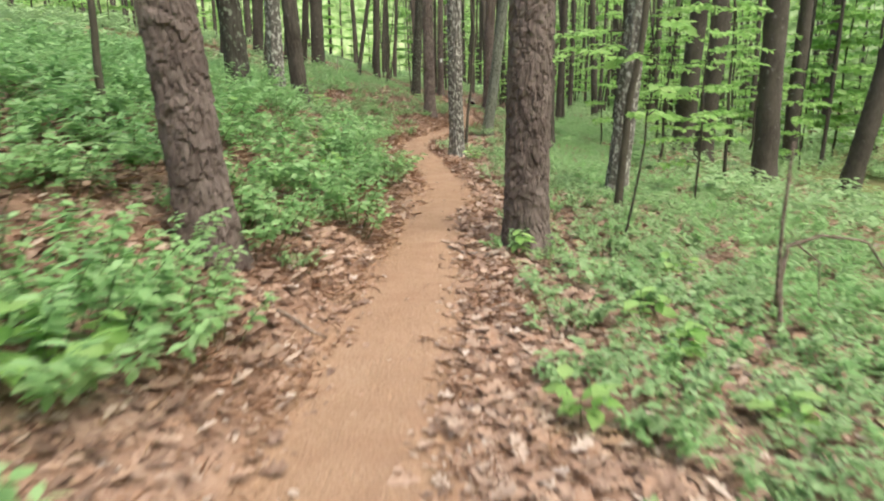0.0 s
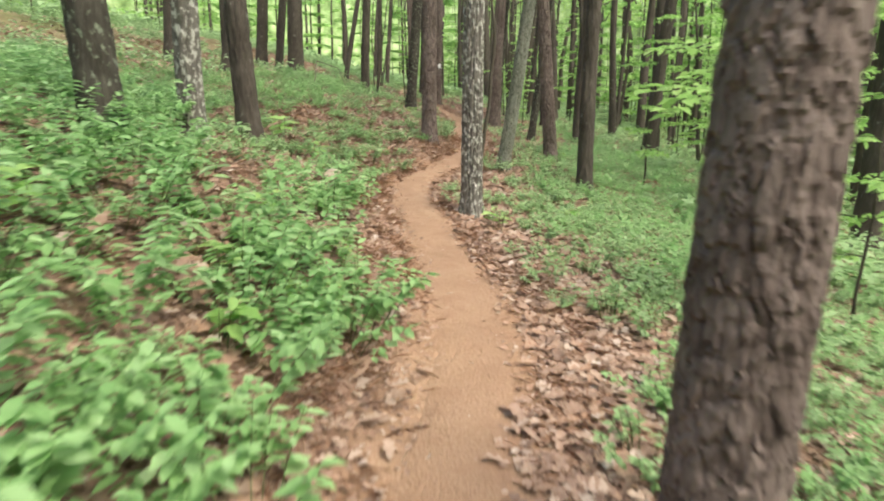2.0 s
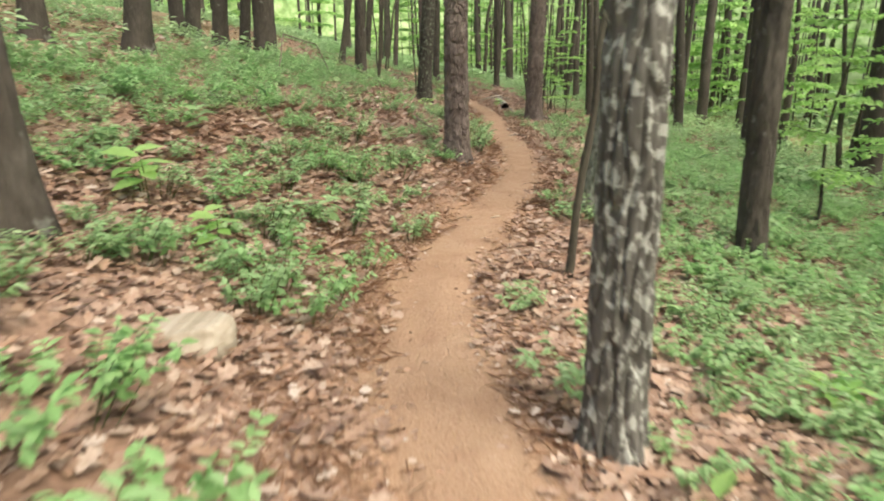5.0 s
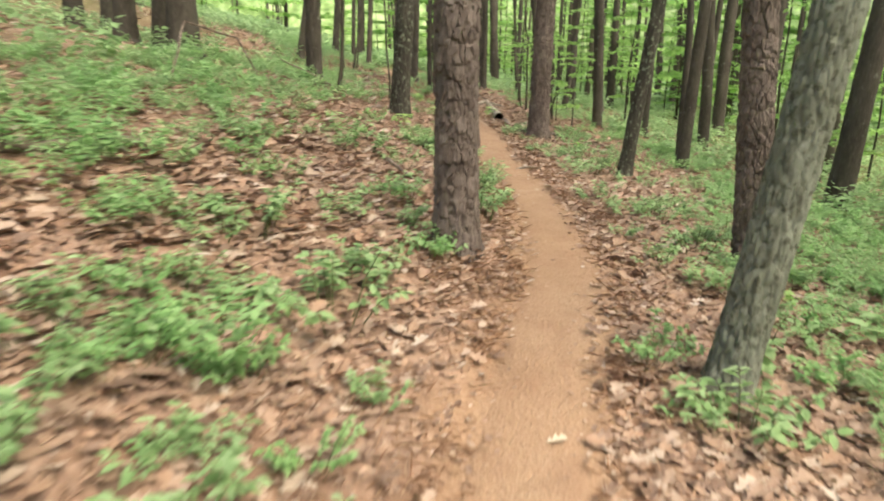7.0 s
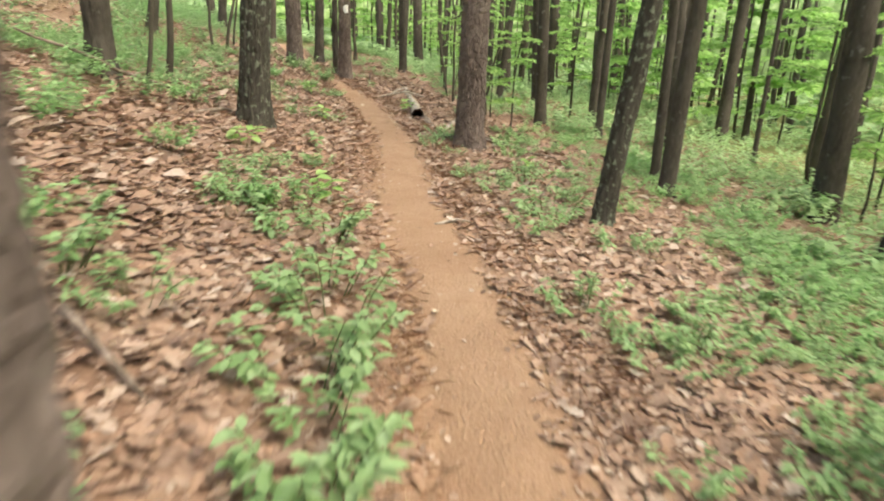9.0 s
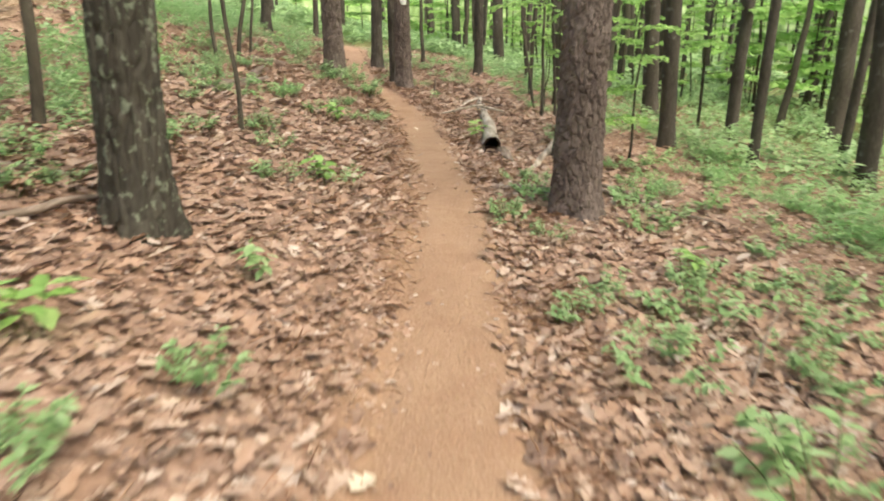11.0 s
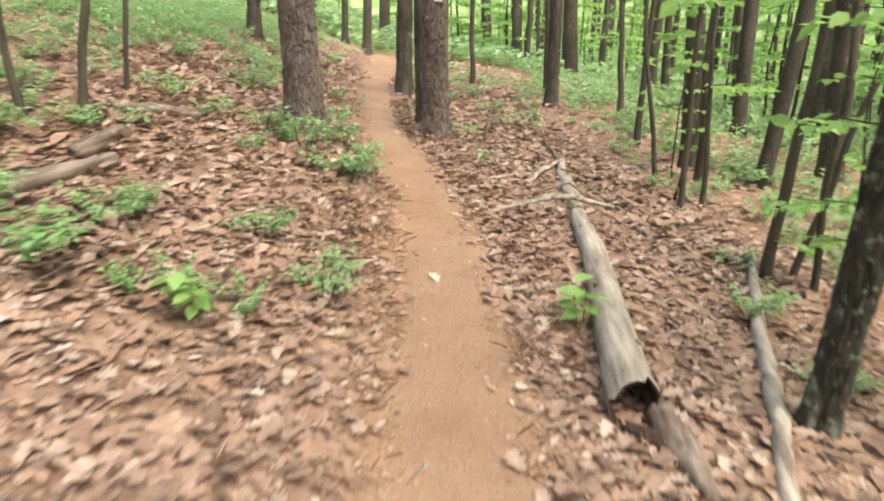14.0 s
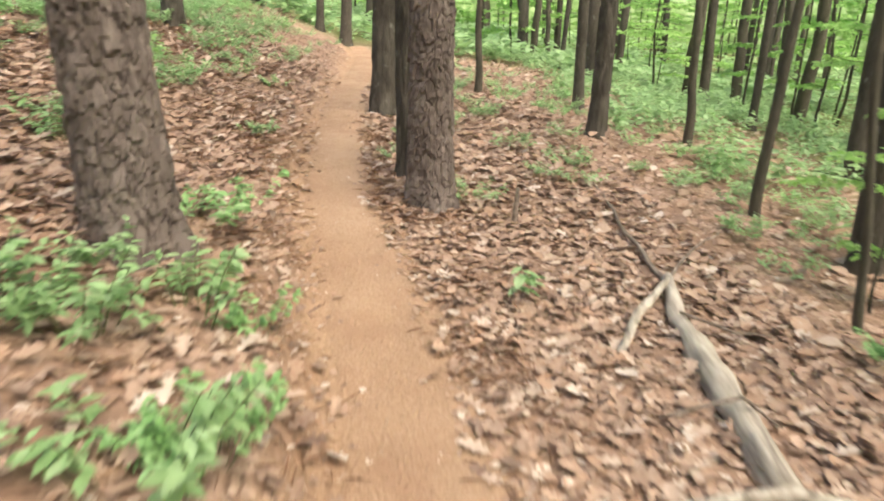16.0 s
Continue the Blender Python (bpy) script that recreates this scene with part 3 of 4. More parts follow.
rng = random.Random(5)
near_things, shrub_bulk, herb_bulk, far_bulk = 0, [], [], []
spots = []
y = -2.0
while y < 44:
    u = -4.2
    while u < 4.2:
        spots.append((u + rng.uniform(-.16, .16), y + rng.uniform(-.16, .16)))
        u += .25
    y += .25
rng.shuffle(spots)
for u, y in spots:
    x = trail_x(y) + u
    if abs(u) < (.8 if 0 < u and y < 7 else .8 if u < 0 and 9 < y < 12.3 else .46) or min((x - tx) ** 2 + (y - ty) ** 2 - (td * .7) ** 2 for tx, ty, td in PLACED) < 0:
        continue
    if .7 < x < 2.3 and 27.5 < y < 35 or abs(x + .8) < .45 and abs(y - 12.7) < .5:
        continue
    g = greenness(x, y)
    if rng.random() > g * .95 + .015:
        continue
    lush = u < 0 and y < 12.2
    kind = "shrub" if (lush and rng.random() < .8) or (not lush and rng.random() < .13 + .2 * (abs(u) > 2.4)) else "herb"
    if rng.random() < (.12 if lush else .04):
        kind = "seedling"
    s, t = rng.uniform(.7, 1.25), rng.uniform(0, 6.28)
    if not lush and kind == "shrub":
        s *= .75
    w = rng.randrange(5)
    if abs(u) < 2.0 and 0 < y < 37 and near_things < 290:
        near_things += 1
        plant(kind, x, y, s, t, w)
    else:
        arr = KINDS[kind][0]
        (shrub_bulk if kind == "shrub" else herb_bulk).append((arr[w % len(arr)], x, y, s, t))
grow("undergrowth_shrubs", "dense low green leafy shrubs on the slope", SHRUB, shrub_bulk, .55)
grow("undergrowth_herbs", "scattered soft green plants covering the forest floor", FERN, herb_bulk, .5)
BIG = [plant_arrays(400 + i, 8, .36, .48, .125, 6) for i in range(4)]
HUGE = [plant_arrays(500 + i, 7, .7, .9, .38, 4) for i in range(3)]
items = []
for k in range(3900):
    side = rng.choice((-1, 1))
    u, y = side * (4 + 11 * rng.random() ** 1.2), rng.uniform(-2, 62)
    x = trail_x(y) + u
    dull = .55 if side < 0 and y > 17 else 1
    if rng.random() < (.25 + .75 * greenness(x, y)) * dull:
        items.append((BIG[k % 4], x, y, rng.uniform(.6, 1.2), rng.uniform(0, 6.28)))
grow("far_undergrowth", "green undergrowth carpet beneath the trees", FERN, items, .55)
items = []
for k in range(2600):
    side = rng.choice((-1, 1))
    u, y = side * (13 + 45 * rng.random()), rng.uniform(-15, 88)
    items.append((HUGE[k % 3], trail_x(y) + u, y, rng.uniform(.6, 1.3), rng.uniform(0, 6.28)))
for k in range(900):
    u, y = rng.uniform(-14, 14), rng.uniform(47, 90)
    items.append((HUGE[k % 3], trail_x(y) + u, y, rng.uniform(.5, 1.0), rng.uniform(0, 6.28)))
grow("distant_undergrowth", "distant green thicket on the wooded slope", FERN, items, .6)


# ---- leaf litter ----
def litter(name, label, count, inner, outer, y0, y1, size, lift, seed, keep, lobed=False):
    r = np.random.RandomState(seed)
    B = []
    while len(B) < count:
        y = r.uniform(y0, y1)
        d = r.uniform(inner, outer) * r.choice((-1, 1))
        x = trail_x(y) + d
        if r.rand() < keep(d, y):
            B.append((x, y, ground_z(x, y) + lift * r.rand() ** 1.5 + .004))
    n = len(B)
    a = r.uniform(0, 6.28, n)
    along = unit(np.stack([np.cos(a), np.sin(a), r.normal(.03, .15, n)], 1))
    normal = unit(r.normal(0, .22, (n, 3)) + (0, 0, 1))
    L = size * r.uniform(.55, 1.35, n)
    me = leaf_mesh(name, LITTER, B, along, normal, L, L * r.uniform(.5, .9, n), 0.42, -.12, LOBED if lobed else OVATE)
    tagged(new(name, me), label, "leaf litter", kind="stuff")


def keep_near(d, y):
    d = d + .13 * noise.noise((d * 1.5, y * 1.7, 70)) + .06 * noise.noise((d * 5, y * 5, 71))
    if d < 0:
        return .04 + .93 * smooth(.2, .6, -d) * (.85 + .15 * smooth(11, 14, y))
    return .04 + .95 * smooth(.14, .5, d) * (1 - .3 * smooth(1.5, 3, d))


litter("fallen_leaves", "thick layer of curled dry brown leaves", 66000, .2, 2.5, -1, 40, .085, .02, 1, keep_near, True)
litter("fallen_leaves", "small dry brown leaf bits packed together", 99000, .16, 3.4, -1, 44, .046, .012, 4, keep_near)
litter("fallen_leaves", "dry brown leaves scattered under the trees", 30000, 1.6, 8.0, -1, 50, .11, .03, 2, lambda d, y: 1)
litter("trail_leaves", "few dry leaves and bits lying on bare trail", 9500, 0, .46, 0, 38, .034, .004, 3, lambda d, y: .03 + (abs(d) * 2.2) ** 2)


def straw(count, seed):
    """Dry pine needles and grass shreds hanging on the trail's banks."""
    r = np.random.RandomState(seed)
    B = []
    while len(B) < count:
        y = r.uniform(0, 36)
        d = -r.uniform(.2, 1.1) if r.rand() < .68 else r.uniform(.22, .8)
        tuft = smooth(-.25, .35, noise.noise((d * 2.2, y * 1.6, 90)))
        if r.rand() < (.12 + .88 * tuft) * (1 - smooth(.5, 1.1, abs(d))) * smooth(.18, .36, abs(d)) * (1 if d > 0 or y < 21 else .45):
            x = trail_x(y) + d
            B.append((x, y, ground_z(x, y) + .03 * r.rand() ** 2 + .004))
    a = r.uniform(0, 6.28, count)
    along = unit(np.stack([np.cos(a), np.sin(a), np.abs(r.normal(0, .45, count))], 1))
    normal = unit(r.normal(0, .5, (count, 3)) + (0, 0, 1))
    L = r.uniform(.04, .12, count)
    me = leaf_mesh("pine_straw", STRAW, B, along, normal, L, r.uniform(.003, .006, count), .2, .25)
    tagged(new("pine_straw", me), "dry brown pine needles and shreds on the bank", "pine straw", kind="stuff")


straw(30000, 8)


# ---- understory saplings with layered leaf sprays ----
def spray_arrays(r, start, heading, length, leaf):
    B, A = [], []
    n = int(length / (leaf * .55))
    for k in range(n):
        t = (k + 1) / n
        p = start + np.array([math.cos(heading), math.sin(heading), .12 - .2 * t]) * length * t
        for sd in (-1, 1):
            an = heading + sd * r.uniform(.7, 1.2)
            B.append(p + r.normal(0, .012, 3))
            A.append((math.cos(an), math.sin(an), r.normal(-.12, .15)))
            if length > .6 and k % 2 == 0 and t < .8:
                q = p + np.array([math.cos(an), math.sin(an), -.1]) * leaf * 1.2
                for s2 in (-1, 0, 1):
                    B.append(q)
                    A.append((math.cos(an + s2), math.sin(an + s2), r.normal(-.15, .15)))
    return B, A


def sapling_meshes(seed, height, low, sprays, reach, leaf):
    r = np.random.RandomState(seed)
    path = bent((0, 0, -.1), (r.normal(0, .2), r.normal(0, .2), height), 10, .12, seed)
    radii = [.022 * (1 - .8 * i / 10) * height / 4 for i in range(11)]
    V, F = tube(path, radii, 6)
    B, A, W, G = [], [], [], []
    for k in range(sprays):
        z = low + (height - low) * (k + .5) / sprays
        i = min(9, int(z / height * 10))
        h = r.uniform(0, 6.28)
        L = reach * r.uniform(.6, 1.1) * (1 - .4 * (z - low) / (height - low))
        p = np.array(path[i])
        e = p + np.array([math.cos(h), math.sin(h), .1]) * L * .85
        tv, tf = tube(bent(p, e, 4, .05, seed + k), [.008, .007, .005, .004, .002], 4)
        G += [tuple(q + len(W) for q in t) for t in tf]
        W += tv
        b, a = spray_arrays(r, p, h, L, leaf)
        B += b
        A += a
    n = len(B)
    L = leaf * r.uniform(.7, 1.25, n)
    lm = leaf_mesh("foliage", BRIGHT, np.array(B), unit(np.array(A) + r.normal(0, .22, (n, 3))), unit(r.normal(0, .5, (n, 3)) + (0, 0, 1)), L, L * .62)
    return mesh("stem", V, F, BARK["thin"]), lm, mesh("twig_growth", W, G, BARK["thin"])


SAPS = [sapling_meshes(600 + i, 3.2 + .7 * i, .6 + .2 * i, 13 + 2 * i, 1.0, .11) for i in range(5)]
SAPS.append(sapling_meshes(640, 2.4, 1.3, 5, .85, .12))
TALL = [sapling_meshes(650 + i, 7 + 1.2 * i, 1.5, 24, 1.9, .27) for i in range(4)]


def sapling(x, y, which=0, size=1.0, turn=0.0, far=False):
    stem, leaves, twigs = (TALL[which % 4] if far else SAPS[which])
    ob = thing("leafy_sapling", "young tree with layered bright green leaf sprays", "sapling", "young trees in the undergrowth", (x, y, ground_z(x, y)))
    ob.rotation_euler, ob.scale = (0, 0, turn), (size,) * 3
    link("stem", stem, ob)
    tagged(link("foliage", leaves, ob), kind="stuff")
    tagged(link("twig_growth", twigs, ob), kind="stuff")


def low_branch(owner, start, tip, sprays, leaf, seed):
    """A low leafy branch of a tree, from its trunk to tip, in the tree's own space."""
    r = np.random.RandomState(seed)
    path = bent(start, tip, 8, .07, seed, .05)
    V, F = tube(path, [.016 * (1 - .85 * i / 8) for i in range(9)], 7)
    link("branch", mesh("branch", V, F, BARK["thin"]), owner)
    B, A, W, G = [], [], [], []
    ahead = math.atan2(tip[1] - start[1], tip[0] - start[0])
    for k in range(sprays):
        p = np.array(path[2 + k * 6 // sprays])
        h = ahead + (k % 2 * 2 - 1) * r.uniform(.4, 1.2) if k < sprays - 1 else ahead
        L = r.uniform(.3, .55)
        tv, tf = tube(bent(p, p + np.array([math.cos(h), math.sin(h), -.06]) * L * .9, 4, .02, seed + k), [.005, .004, .003, .002, .001], 5)
        G += [tuple(q + len(W) for q in t) for t in tf]
        W += tv
        b, a = spray_arrays(r, p, h, L, leaf)
        B += b
        A += a
    n = len(B)
    L = leaf * r.uniform(.7, 1.2, n)
    link("twig", mesh("twig", W, G, BARK["thin"]), owner)
    leaves = leaf_mesh("branch_foliage", BRIGHT, np.array(B), unit(np.array(A) + r.normal(0, .15, (n, 3))), unit(r.normal(0, .3, (n, 3)) + (0, 0, 1)), L, L * .6)
    tagged(link("branch_foliage", leaves, owner, "bright green leaves of a low branch"), kind="stuff")


low_branch(spotted, (.06, 0, 1.78), (-.95, -1.15, 1.6), 6, .105, 3)
low_branch(spotted, (.06, 0, 1.95), (-.75, -.2, 1.85), 5, .1, 5)
low_branch(beside_log, (.04, 0, 1.75), (-.42, -.45, 1.68), 4, .1, 7)
low_branch(beside_log, (.05, 0, 1.95), (.1, -.8, 1.78), 4, .1, 9)

k = 0
while k < 75:
    side = 1 if rng.random() < .72 else -1
    u, y = side * rng.uniform(4.2, 15), rng.uniform(6, 60)
    if side < 0 and (y < 30 and abs(u) < 8.5 or abs(u) < 7):
        continue
    sapling(trail_x(y) + u, y, k % 5, rng.uniform(.8, 1.2), rng.uniform(0, 6.28))
    k += 1
k = 0
while k < 150:
    y = rng.uniform(2, 84)
    u = rng.uniform(9, 48) * (1 if rng.random() < .6 else -1) if y < 52 else rng.uniform(-35, 42)
    if u < 0 and y < 45 and abs(u) < 14:
        continue
    sapling(trail_x(y) + u, y, k, rng.uniform(.8, 1.3), rng.uniform(0, 6.28), True)
    k += 1

# invented trees behind the start of the walk, never in view; their crowns dim its first metres
for k in range(16):
    u, y = rng.choice((-1, 1)) * rng.uniform(3, 13), rng.uniform(-14, 1.5)
    if u > 0 or y < 0:
        tree("oak", trail_x(y) + u, y, rng.uniform(.2, .36), 0, 1)

# a closer stand of slim trunks down the slope ahead
for k in range(44):
    u, y = rng.uniform(5, 20), rng.uniform(38, 62)
    tree(("oak", "thin")[k % 3 == 0], trail_x(y) + u, y, rng.uniform(.1, .3), rng.uniform(-.06, .08), 1, 13)

# further trunks deep in the woods
FAR_TRUNKS = [trunk_mesh("oak", .26, 14, .02 * (i - 2), 70 + i * 5.1, 1) for i in range(5)]
k = 0
while k < 230:
    y = rng.uniform(4, 86)
    u = rng.uniform(8, 50) * (1 if rng.random() < .5 else -1) if y < 46 else rng.uniform(-38, 42)
    if abs(u) < 2.5:
        continue
    x = trail_x(y) + u
    if min((x - tx) ** 2 + (y - ty) ** 2 for tx, ty, td in PLACED) < 1.2:
        continue
    PLACED.append((x, y, .3))
    ob = thing("forest_tree", "slim dark trunk deep in the woods", "tree", "trees deep in the woods", (x, y, ground_z(x, y)))
    ob.rotation_euler, s = (0, 0, rng.uniform(0, 6.28)), rng.choice((.4, .5, .7, .9, 1.1, 1.3))
    ob.scale = (s, s, rng.uniform(.9, 1.1))
    link("trunk", FAR_TRUNKS[k % 5], ob)
    if k % 2:
        link("crown", CROWNS[k % 4], ob)
    k += 1


# ---- fallen wood and stones ----
def lying(name, label, pts, radii, mat, cat="branch", sides=10, lift=.6, rough=.25, seed=1, group=""):
    """A fallen limb through ground points (x, y, height above ground)."""
    line = []
    for i in range(len(pts) - 1):
        for t in np.linspace(0, 1, 7)[: -1 if i < len(pts) - 2 else None]:
            a, b = pts[i], pts[i + 1]
            x, y = a[0] + (b[0] - a[0]) * t, a[1] + (b[1] - a[1]) * t
            h = a[2] + (b[2] - a[2]) * t
            line.append((x + .02 * noise.noise((x * 3, y * 3, seed)), y, h, radii[i] + (radii[i + 1] - radii[i]) * t))
    P = [(x, y, ground_z(x, y) + h + r * lift) for x, y, h, r in line]
    V, F = tube(P, [q[3] for q in line], sides, rough, seed)
    o = P[0]
    ob = new(name, mesh(name, [(v[0] - o[0], v[1] - o[1], v[2] - o[2]) for v in V], F, mat))
    ob.location = o
    return tagged(ob, label, cat, group)


def log():
    ob = thing("fallen_log", "pale weathered barkless log with a dark rotten end", "log", at=(1.44, 28.55, ground_z(1.44, 28.55)))
    o = Vector(ob.location)
    pts = [(1.44, 28.55), (1.46, 29.1), (1.5, 29.8), (1.53, 30.5), (1.51, 31.1), (1.51, 31.38)]
    line, rad = [], []
    for i in range(len(pts) - 1):
        for t in np.linspace(0, 1, 9)[: -1 if i < 4 else None]:
            x, y = pts[i][0] + (pts[i + 1][0] - pts[i][0]) * t, pts[i][1] + (pts[i + 1][1] - pts[i][1]) * t
            s = (y - 28.55) / 3.2
            r = .106 - .046 * s
            line.append(Vector((x, y, lay(x, y) + r * .8)) - o)
            rad.append(r)
    V, F = tube(line, rad, 24, .09, 4, False)
    rag = [.09 * noise.noise((k * .9, 3, 1)) + .05 * math.sin(k * .26 + 1) for k in range(24)]
    for k in range(24):
        V[k] = V[k] + Vector((0, rag[k], 0))
    F.append(tuple((len(line) - 1) * 24 + k for k in range(24)))
    link("log_body", mesh("log_body", V, F, GREYWOOD), ob)
    W = [c + (v - c) * .86 for ring, c in ((range(24), line[0]), (range(120, 144), line[5])) for v in (V[k] for k in ring)]
    G = [(k, (k + 1) % 24, 24 + (k + 1) % 24, 24 + k) for k in range(24)] + [tuple(range(24, 48))]
    G += [(k, 48 + k, 48 + (k + 1) % 24, (k + 1) % 24) for k in range(24)]
    W += [line[0] + (V[k] - line[0]) * 1.01 + Vector((0, -.004, 0)) for k in range(24)]
    link("rotten_end", mesh("rotten_end", W, G, CHAR), ob, "dark hollow rotten end of the log")
    for kx, s in ((6, 1), (15, -1), (22, .4), (29, -.7)):
        p = line[kx] + Vector((s * rad[kx] * .6, 0, rad[kx] * .8))
        V, F = tube([p - Vector((0, 0, .02)), p + Vector((s * .012, .004, .012))], [.02, .012], 8, .4, kx)
        link("knot", mesh("knot", V, F, STICK), ob)


log()
lying("rotten_chunk", "crumbling grey-brown slab of rotten wood on leaves", [(1.54, 28.62, .0), (1.59, 28.36, -.01), (1.64, 28.14, -.01)], [.055, .062, .025], STICK, "wood", rough=.7)
lying("rotten_chunk", "dark crumbling bark scrap under the log end", [(1.4, 28.5, -.01), (1.5, 28.42, -.01), (1.6, 28.3, -.02)], [.03, .045, .02], CHAR, "wood", rough=.8)
lying("fallen_branch", "short dark stick lying on the bare trail", [(.58, 27.98, -.005), (.66, 28.1, 0), (.74, 28.2, -.005)], [.006, .009, .004], STICK)
lying("fallen_branch", "short dark twig lying in brown leaves", [(1.66, 23.22, .0), (1.82, 23.19, .015), (1.98, 23.27, .0)], [.008, .011, .006], STICK)
lying("fallen_branch", "thin dark twig sticking up from leaves", [(2.25, 23.6, .0), (2.42, 23.85, .12), (2.6, 24.1, .2)], [.009, .007, .004], STICK)
lying("forked_branch", "pale rotting fallen limb forked at its end", [(1.53, 31.6, .0), (1.53, 32.4, .0), (1.51, 32.9, .0), (1.55, 33.35, .04)], [.06, .066, .048, .03], GREYWOOD, rough=.6)
lying("fallen_branch", "thin dark fallen branch on leaf litter", [(1.55, 33.3, .04), (1.44, 34.0, .05), (1.38, 35.25, .02)], [.016, .014, .007], STICK)
lying("fallen_branch", "thin pale forked stick on leaf litter", [(1.55, 33.3, .05), (1.8, 33.75, .1), (2.1, 34.2, .1)], [.012, .009, .005], STICK)
lying("fallen_branch", "short pale broken stick on leaf litter", [(1.15, 32.52, .0), (1.3, 32.85, .05), (1.53, 33.25, .06)], [.022, .024, .018], GREYWOOD)
lying("fallen_branch", "thin dark twig lying across the pale limb", [(1.2, 31.95, .03), (1.5, 31.98, .15), (1.7, 32.05, .03)], [.006, .008, .005], STICK)
lying("fallen_branch", "thin dark twig beside the pale limb", [(1.5, 32.85, .1), (1.75, 32.75, .05), (1.95, 32.8, .01)], [.008, .008, .004], STICK)
lying("crosswise_stick", "pale stick lying across the fallen log", [(.77, 31.3, .0), (1.15, 31.38, .1), (1.48, 31.43, .165), (1.82, 31.48, .12)], [.013, .019, .022, .014], GREYWOOD)
lying("grey_snag", "crooked grey barkless dead limb on leaves", [(1.79, 27.82, .0), (1.93, 28.25, .0), (2.16, 29.01, 0.01), (2.36, 29.79, 0.01), (2.7, 30.87, 0.02)], [.022, .036, .042, .04, .028], GREYWOOD, rough=.4)
lying("fallen_log", "old grey moss-marked log on the slope", [(-1.65, 28.2, 0), (-1.55, 29.1, 0), (-1.46, 30.0, 0)], [.05, .065, .05], STICK, "log")
lying("fallen_log", "old grey log half sunk in brown leaves", [(-1.85, 30.7, 0), (-1.44, 31.15, 0)], [.045, .04], STICK, "log")
lying("fallen_log", "short grey log lying in leaf litter", [(-1.62, 29.9, 0), (-1.6, 30.4, 0)], [.06, .05], STICK, "log")
lying("fallen_branch", "bent pale branch lying beside a trunk", [(-.95, 23.45, .0), (-.78, 23.75, .04), (-.75, 24.2, .02)], [.012, .02, .012], STICK)
lying("fallen_branch", "long thin dark branch lying on leaf litter", [(2.3, 27.1, .03), (2.8, 26.75, .04), (3.3, 26.35, .02)], [.022, .018, .01], STICK)
lying("fallen_branch", "thin grey branch lying on leaf litter", [(2.2, 27.5, .05), (2.67, 27.1, .03), (3.0, 26.7, .02)], [.016, .018, .01], STICK)
lying("surface_root", "pale surface root reaching from the pine base", [(1.5, 26.85, 0), (1.7, 26.75, .03), (1.95, 26.55, .03)], [.018, .03, .035], STICK, "root")
lying("fallen_branch", "short dry stick at the trail edge", [(1.07, 22.21, .0), (1.23, 22.25, .015), (1.39, 22.32, .01)], [.009, .013, .007], GREYWOOD)
lying("fallen_log", "dark thin log lying across the slope", [(-2.5, 16.7, 0), (-2.08, 17.15, 0), (-1.68, 17.8, .02)], [.05, .05, .03], STICK, "log")
lying("fallen_branch", "dark dead stick leaning on leaf litter", [(-.35, 19.4, .08), (-.05, 19.15, .0)], [.016, .012], STICK)
lying("fallen_branch", "dark thin stick on brown leaves", [(-.51, 18.05, .0), (-.31, 18.45, .02)], [.01, .007], STICK)
lying("fallen_branch", "short dry stick on the trail bank", [(-.06, 5.2, .02), (.15, 5.24, .02)], [.009, .006], STICK)
lying("fallen_branch", "dark thin branch in the undergrowth", [(2.6, 4.9, .02), (2.2, 5.3, .04), (1.9, 5.7, .01)], [.014, .012, .006], STICK)
lying("surface_root", "pale root crossing the ground by the pine", [(1.15, 7.05, .0), (1.0, 6.85, .015), (.82, 6.9, .0)], [.03, .02, .01], STICK, "root")
lying("dead_branch", "long dead branch resting on the slope", [(-1.95, 22.8, .3), (-1.5, 23.4, .12), (-1.0, 24.3, .02)], [.008, .016, .014], STICK)
lying("dead_branch", "pale arched dead branch above the undergrowth", [(-2.3, 19.9, .0), (-2.35, 20.6, .55), (-1.95, 20.9, .5), (-1.75, 21.1, .0)], [.011, .01, .008, .005], STICK)
lying("bent_sapling", "thin dark sapling bent over in an arch", [(2.66, 5.92, -.03), (2.63, 5.94, .35), (2.66, 5.96, .55), (2.85, 5.98, .66), (3.15, 6.0, .62), (3.4, 6.02, .35)], [.016, .014, .012, .009, .007, .004], STICK, "sapling")
lying("dead_twig", "thin dark drooping twig of a bent sapling", [(2.7, 5.96, .58), (2.86, 5.99, .5), (2.9, 6.0, .2)], [.006, .005, .003], STICK, "twig")
lying("upright_sapling", "thin leafless sapling stem standing in green plants", [(2.62, 5.93, .2), (2.58, 5.9, .7), (2.6, 5.92, 1.15)], [.014, .011, .006], STICK, "sapling")
lying("broken_stub", "short dark broken sapling stub standing upright", [(.69, 34.1, -.03), (.71, 34.12, .24)], [.022, .014], STICK, "stub")

rock = new("flat_rock")
tagged(rock, "pale tan flat-topped rock set in leaf litter", "rock")
rock.location = (-.83, 12.8, ground_z(-.83, 12.8))
bm = bmesh.new()
bmesh.ops.create_icosphere(bm, subdivisions=4, radius=1)
for q in bm.verts:
    c = q.co
    top = min(c.z, .55)
    k = 1 + .16 * noise.noise(c * 1.3) + .05 * noise.noise(c * 5)
    q.co = Vector((c.x * .21 * k + .03 * c.y, c.y * .15 * k, top * .13 + .006 * noise.noise(c * 6) + .02 * c.x))
me = bpy.data.meshes.new("stone_body")
bm.to_mesh(me)
me.materials.append(STONE)
link("stone_body", me, rock)

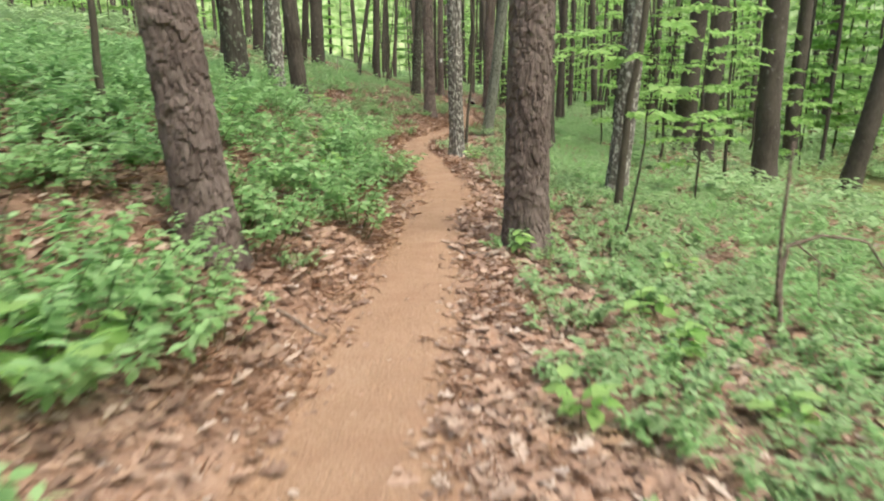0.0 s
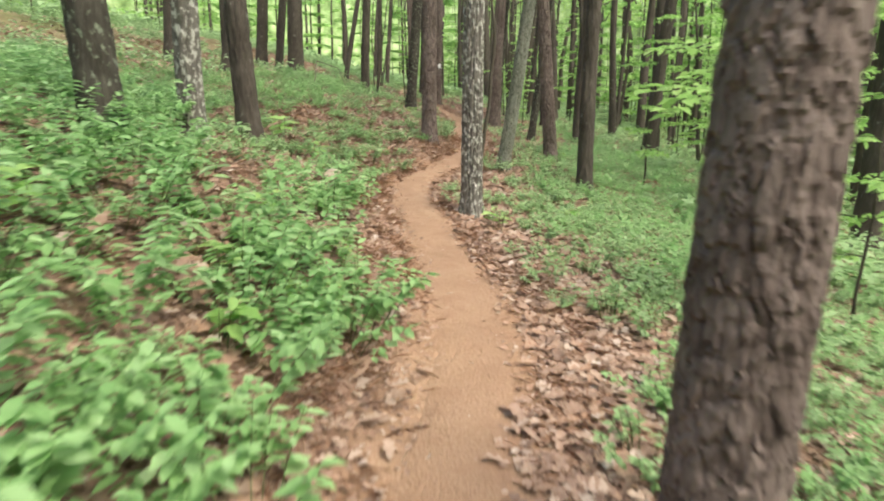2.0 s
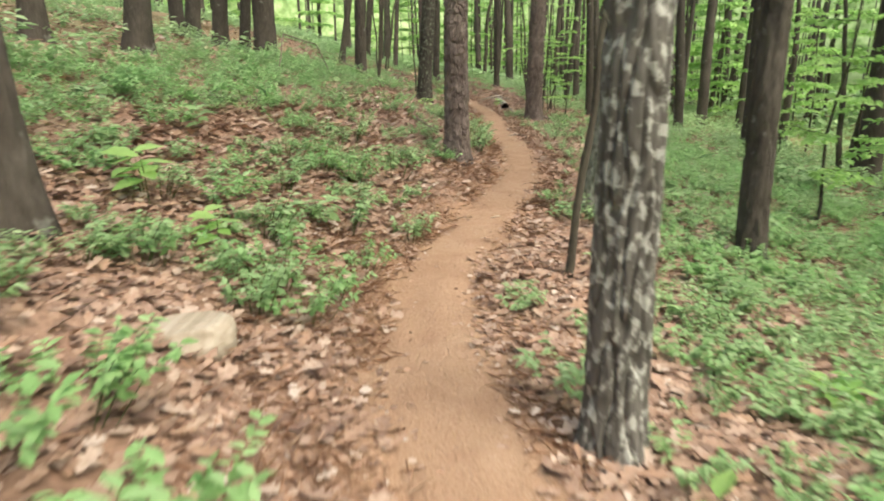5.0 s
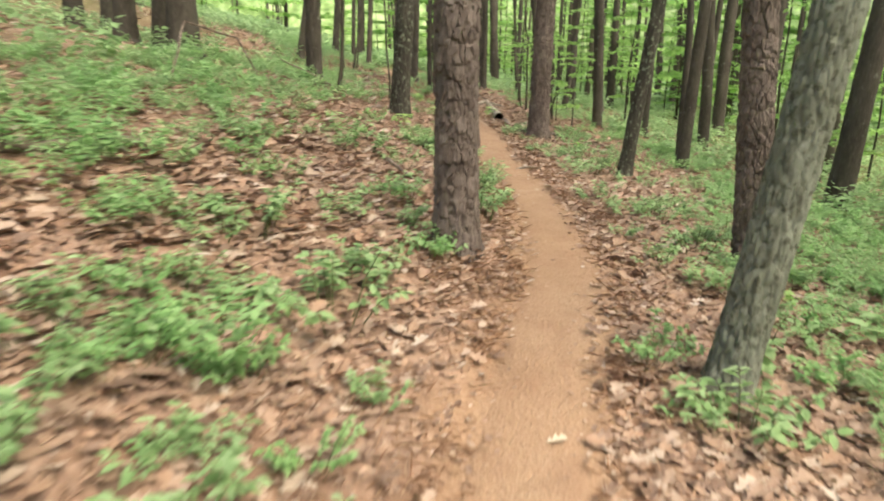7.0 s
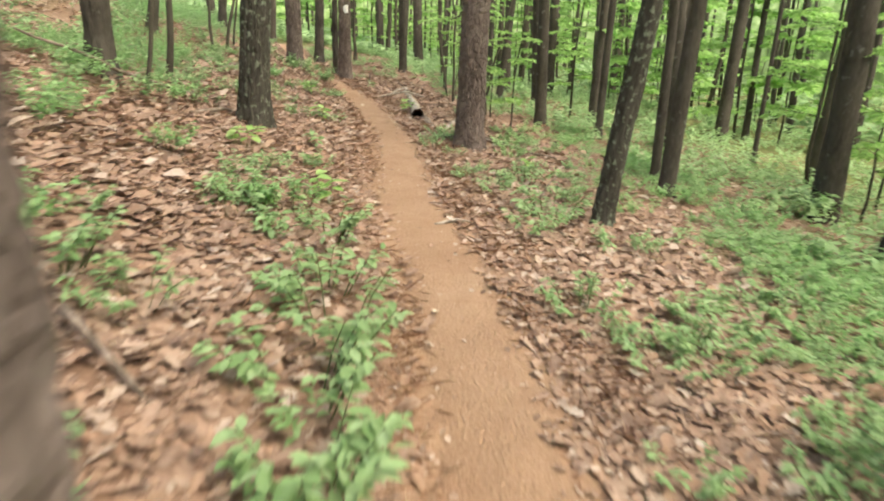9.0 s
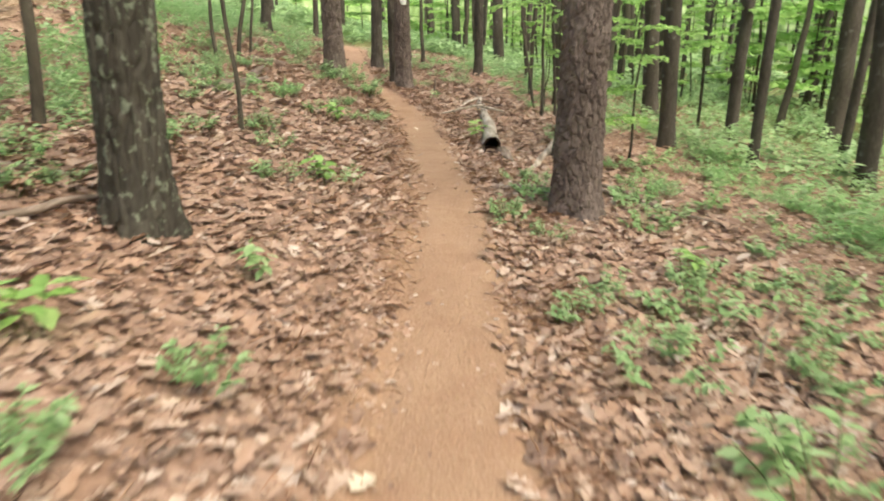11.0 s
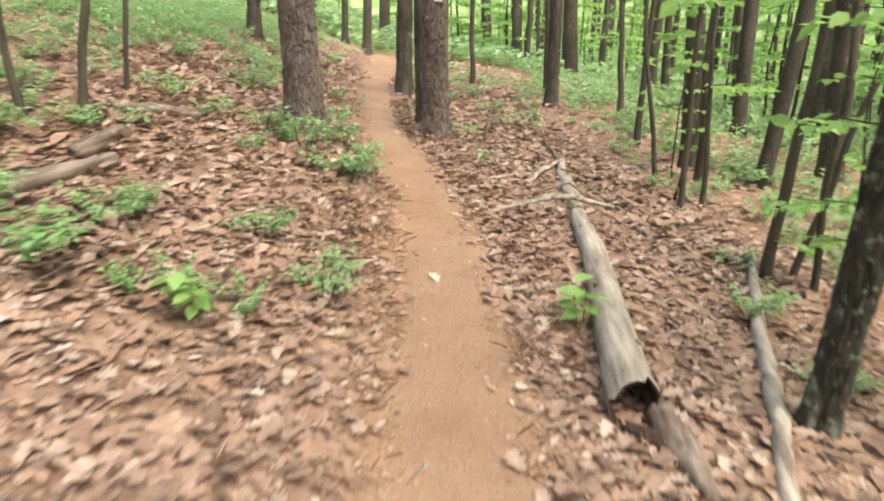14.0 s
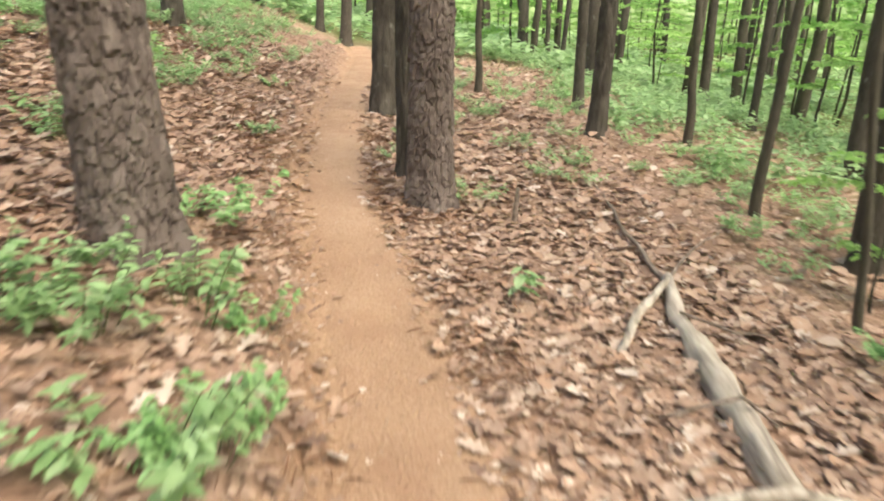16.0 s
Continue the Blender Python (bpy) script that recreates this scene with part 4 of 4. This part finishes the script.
# single pale leaves that lie on the bare trail
PALE = make_leaf("pale_dry_leaf", [(0, (.5, .4, .28)), (.5, (.6, .5, .37)), (1, (.66, .58, .46))], .1, .85)
for k, (x, y, size) in enumerate(((.49, 16.12, .085), (.54, 29.79, .11), (.69, 22.8, .12), (1.5, 25.05, .09), (.62, 18.6, .06), (.93, 20.6, .06), (.7, 26.2, .06))):
    me = leaf_mesh("pale_leaf", PALE, [(0, 0, 0)], unit([(math.cos(k * 2.1), math.sin(k * 2.1), .05)]), unit([(.2, .1, 1)]), [size], [size * .8], .5, -.15, LOBED)
    ob = new("pale_leaf", me)
    ob.location = (x, y, ground_z(x, y) + .014)
    tagged(ob, "large pale tan dry leaf lying flat on the ground", "leaf", "pale leaves on the trail")

# young plants that stand out
for kind, x, y, s, t in (("seedling", -.41, 4.2, 1.5, .3), ("seedling", -.6, 4.0, 1.6, 2.0), ("seedling", 1.27, 4.65, 1.1, 1.0), ("seedling", 1.2, 7.0, 1.1, 2.2),
                         ("shrub", 1.42, 6.95, .6, .4), ("shrub", 1.12, 7.1, .55, 3.0), ("seedling", -1.57, 14.25, 1.6, .5), ("seedling", .03, 25.7, 1.2, 1.2),
                         ("seedling", 1.34, 29.45, 1.2, .2), ("seedling", -.31, 28.6, 1.2, .9), ("shrub", -.51, 28.65, .6, 1.9), ("shrub", -.29, 31.85, .5, 1.1),
                         ("shrub", -.2, 31.15, .5, 2.6), ("shrub", -.61, 16.0, .55, .8), ("herb", 1.35, 16.3, 1.5, .9),
                         ("shrub", .08, 17.7, .55, 2.0), ("shrub", .12, 21.3, .8, .2), ("shrub", -.1, 21.2, .7, 1.4), ("seedling", .3, 21.95, 1.1, .7),
                         ("herb", 2.11, 22.7, 1.7, .5), ("herb", 2.25, 24.2, 1.5, 1.5), ("seedling", -.39, 22.95, 1.1, 2.0), ("shrub", -.5, 13.4, .75, .6),
                         ("shrub", -.45, 13.8, .6, 2.6), ("shrub", -.38, 14.35, .65, .6), ("shrub", -1.2, 13.45, .7, .9), ("herb", -.95, 14.2, 1.5, .9), ("herb", -.6, 14.9, 1.5, .3), ("shrub", -1.45, 15.3, .6, 2.0), ("shrub", -.95, 15.85, .7, 1.0), ("shrub", -.32, 15.65, .45, 2.8), ("shrub", -1.35, 16.7, .75, 2.1), ("shrub", -1.1, 16.3, .6, .1), ("herb", -.4, 16.6, 1.5, .2), ("herb", -.9, 17.2, 1.4, .4), ("herb", -.15, 15.3, 1.2, 1.4), ("herb", 1.35, 25.55, 1.1, .4), ("shrub", .05, 17.75, .5, .9), ("herb", -.3, 31.0, 1.5, .3),
                         ("shrub", -.15, 31.4, .4, .2), ("herb", -.5, 31.75, 1.3, .5), ("herb", -.75, 31.5, 1.3, .7), ("herb", .35, 19.4, 1.6, .2), ("herb", .42, 19.9, 1.5, 1.2), ("herb", .36, 20.3, 1.4, 2.2), ("herb", .4, 18.9, 1.5, .7)):
    plant(kind, x, y, s, t, int(x * 7 + y * 3))
for x, y, w, s, t in ((2.2, 7.9, 5, .95, 3.4), (2.75, 29.5, 5, .9, 1.0), (2.5, 32.4, 5, .9, 2.4), (3.0, 30.2, 1, .6, 2.6), (2.75, 33.4, 0, .6, 2.8), (3.1, 28.9, 2, .7, 2.5), (3.9, 10.8, 1, .8, 2.2), (4.1, 17.6, 2, .8, 3.0)):
    sapling(x, y, w, s, t)
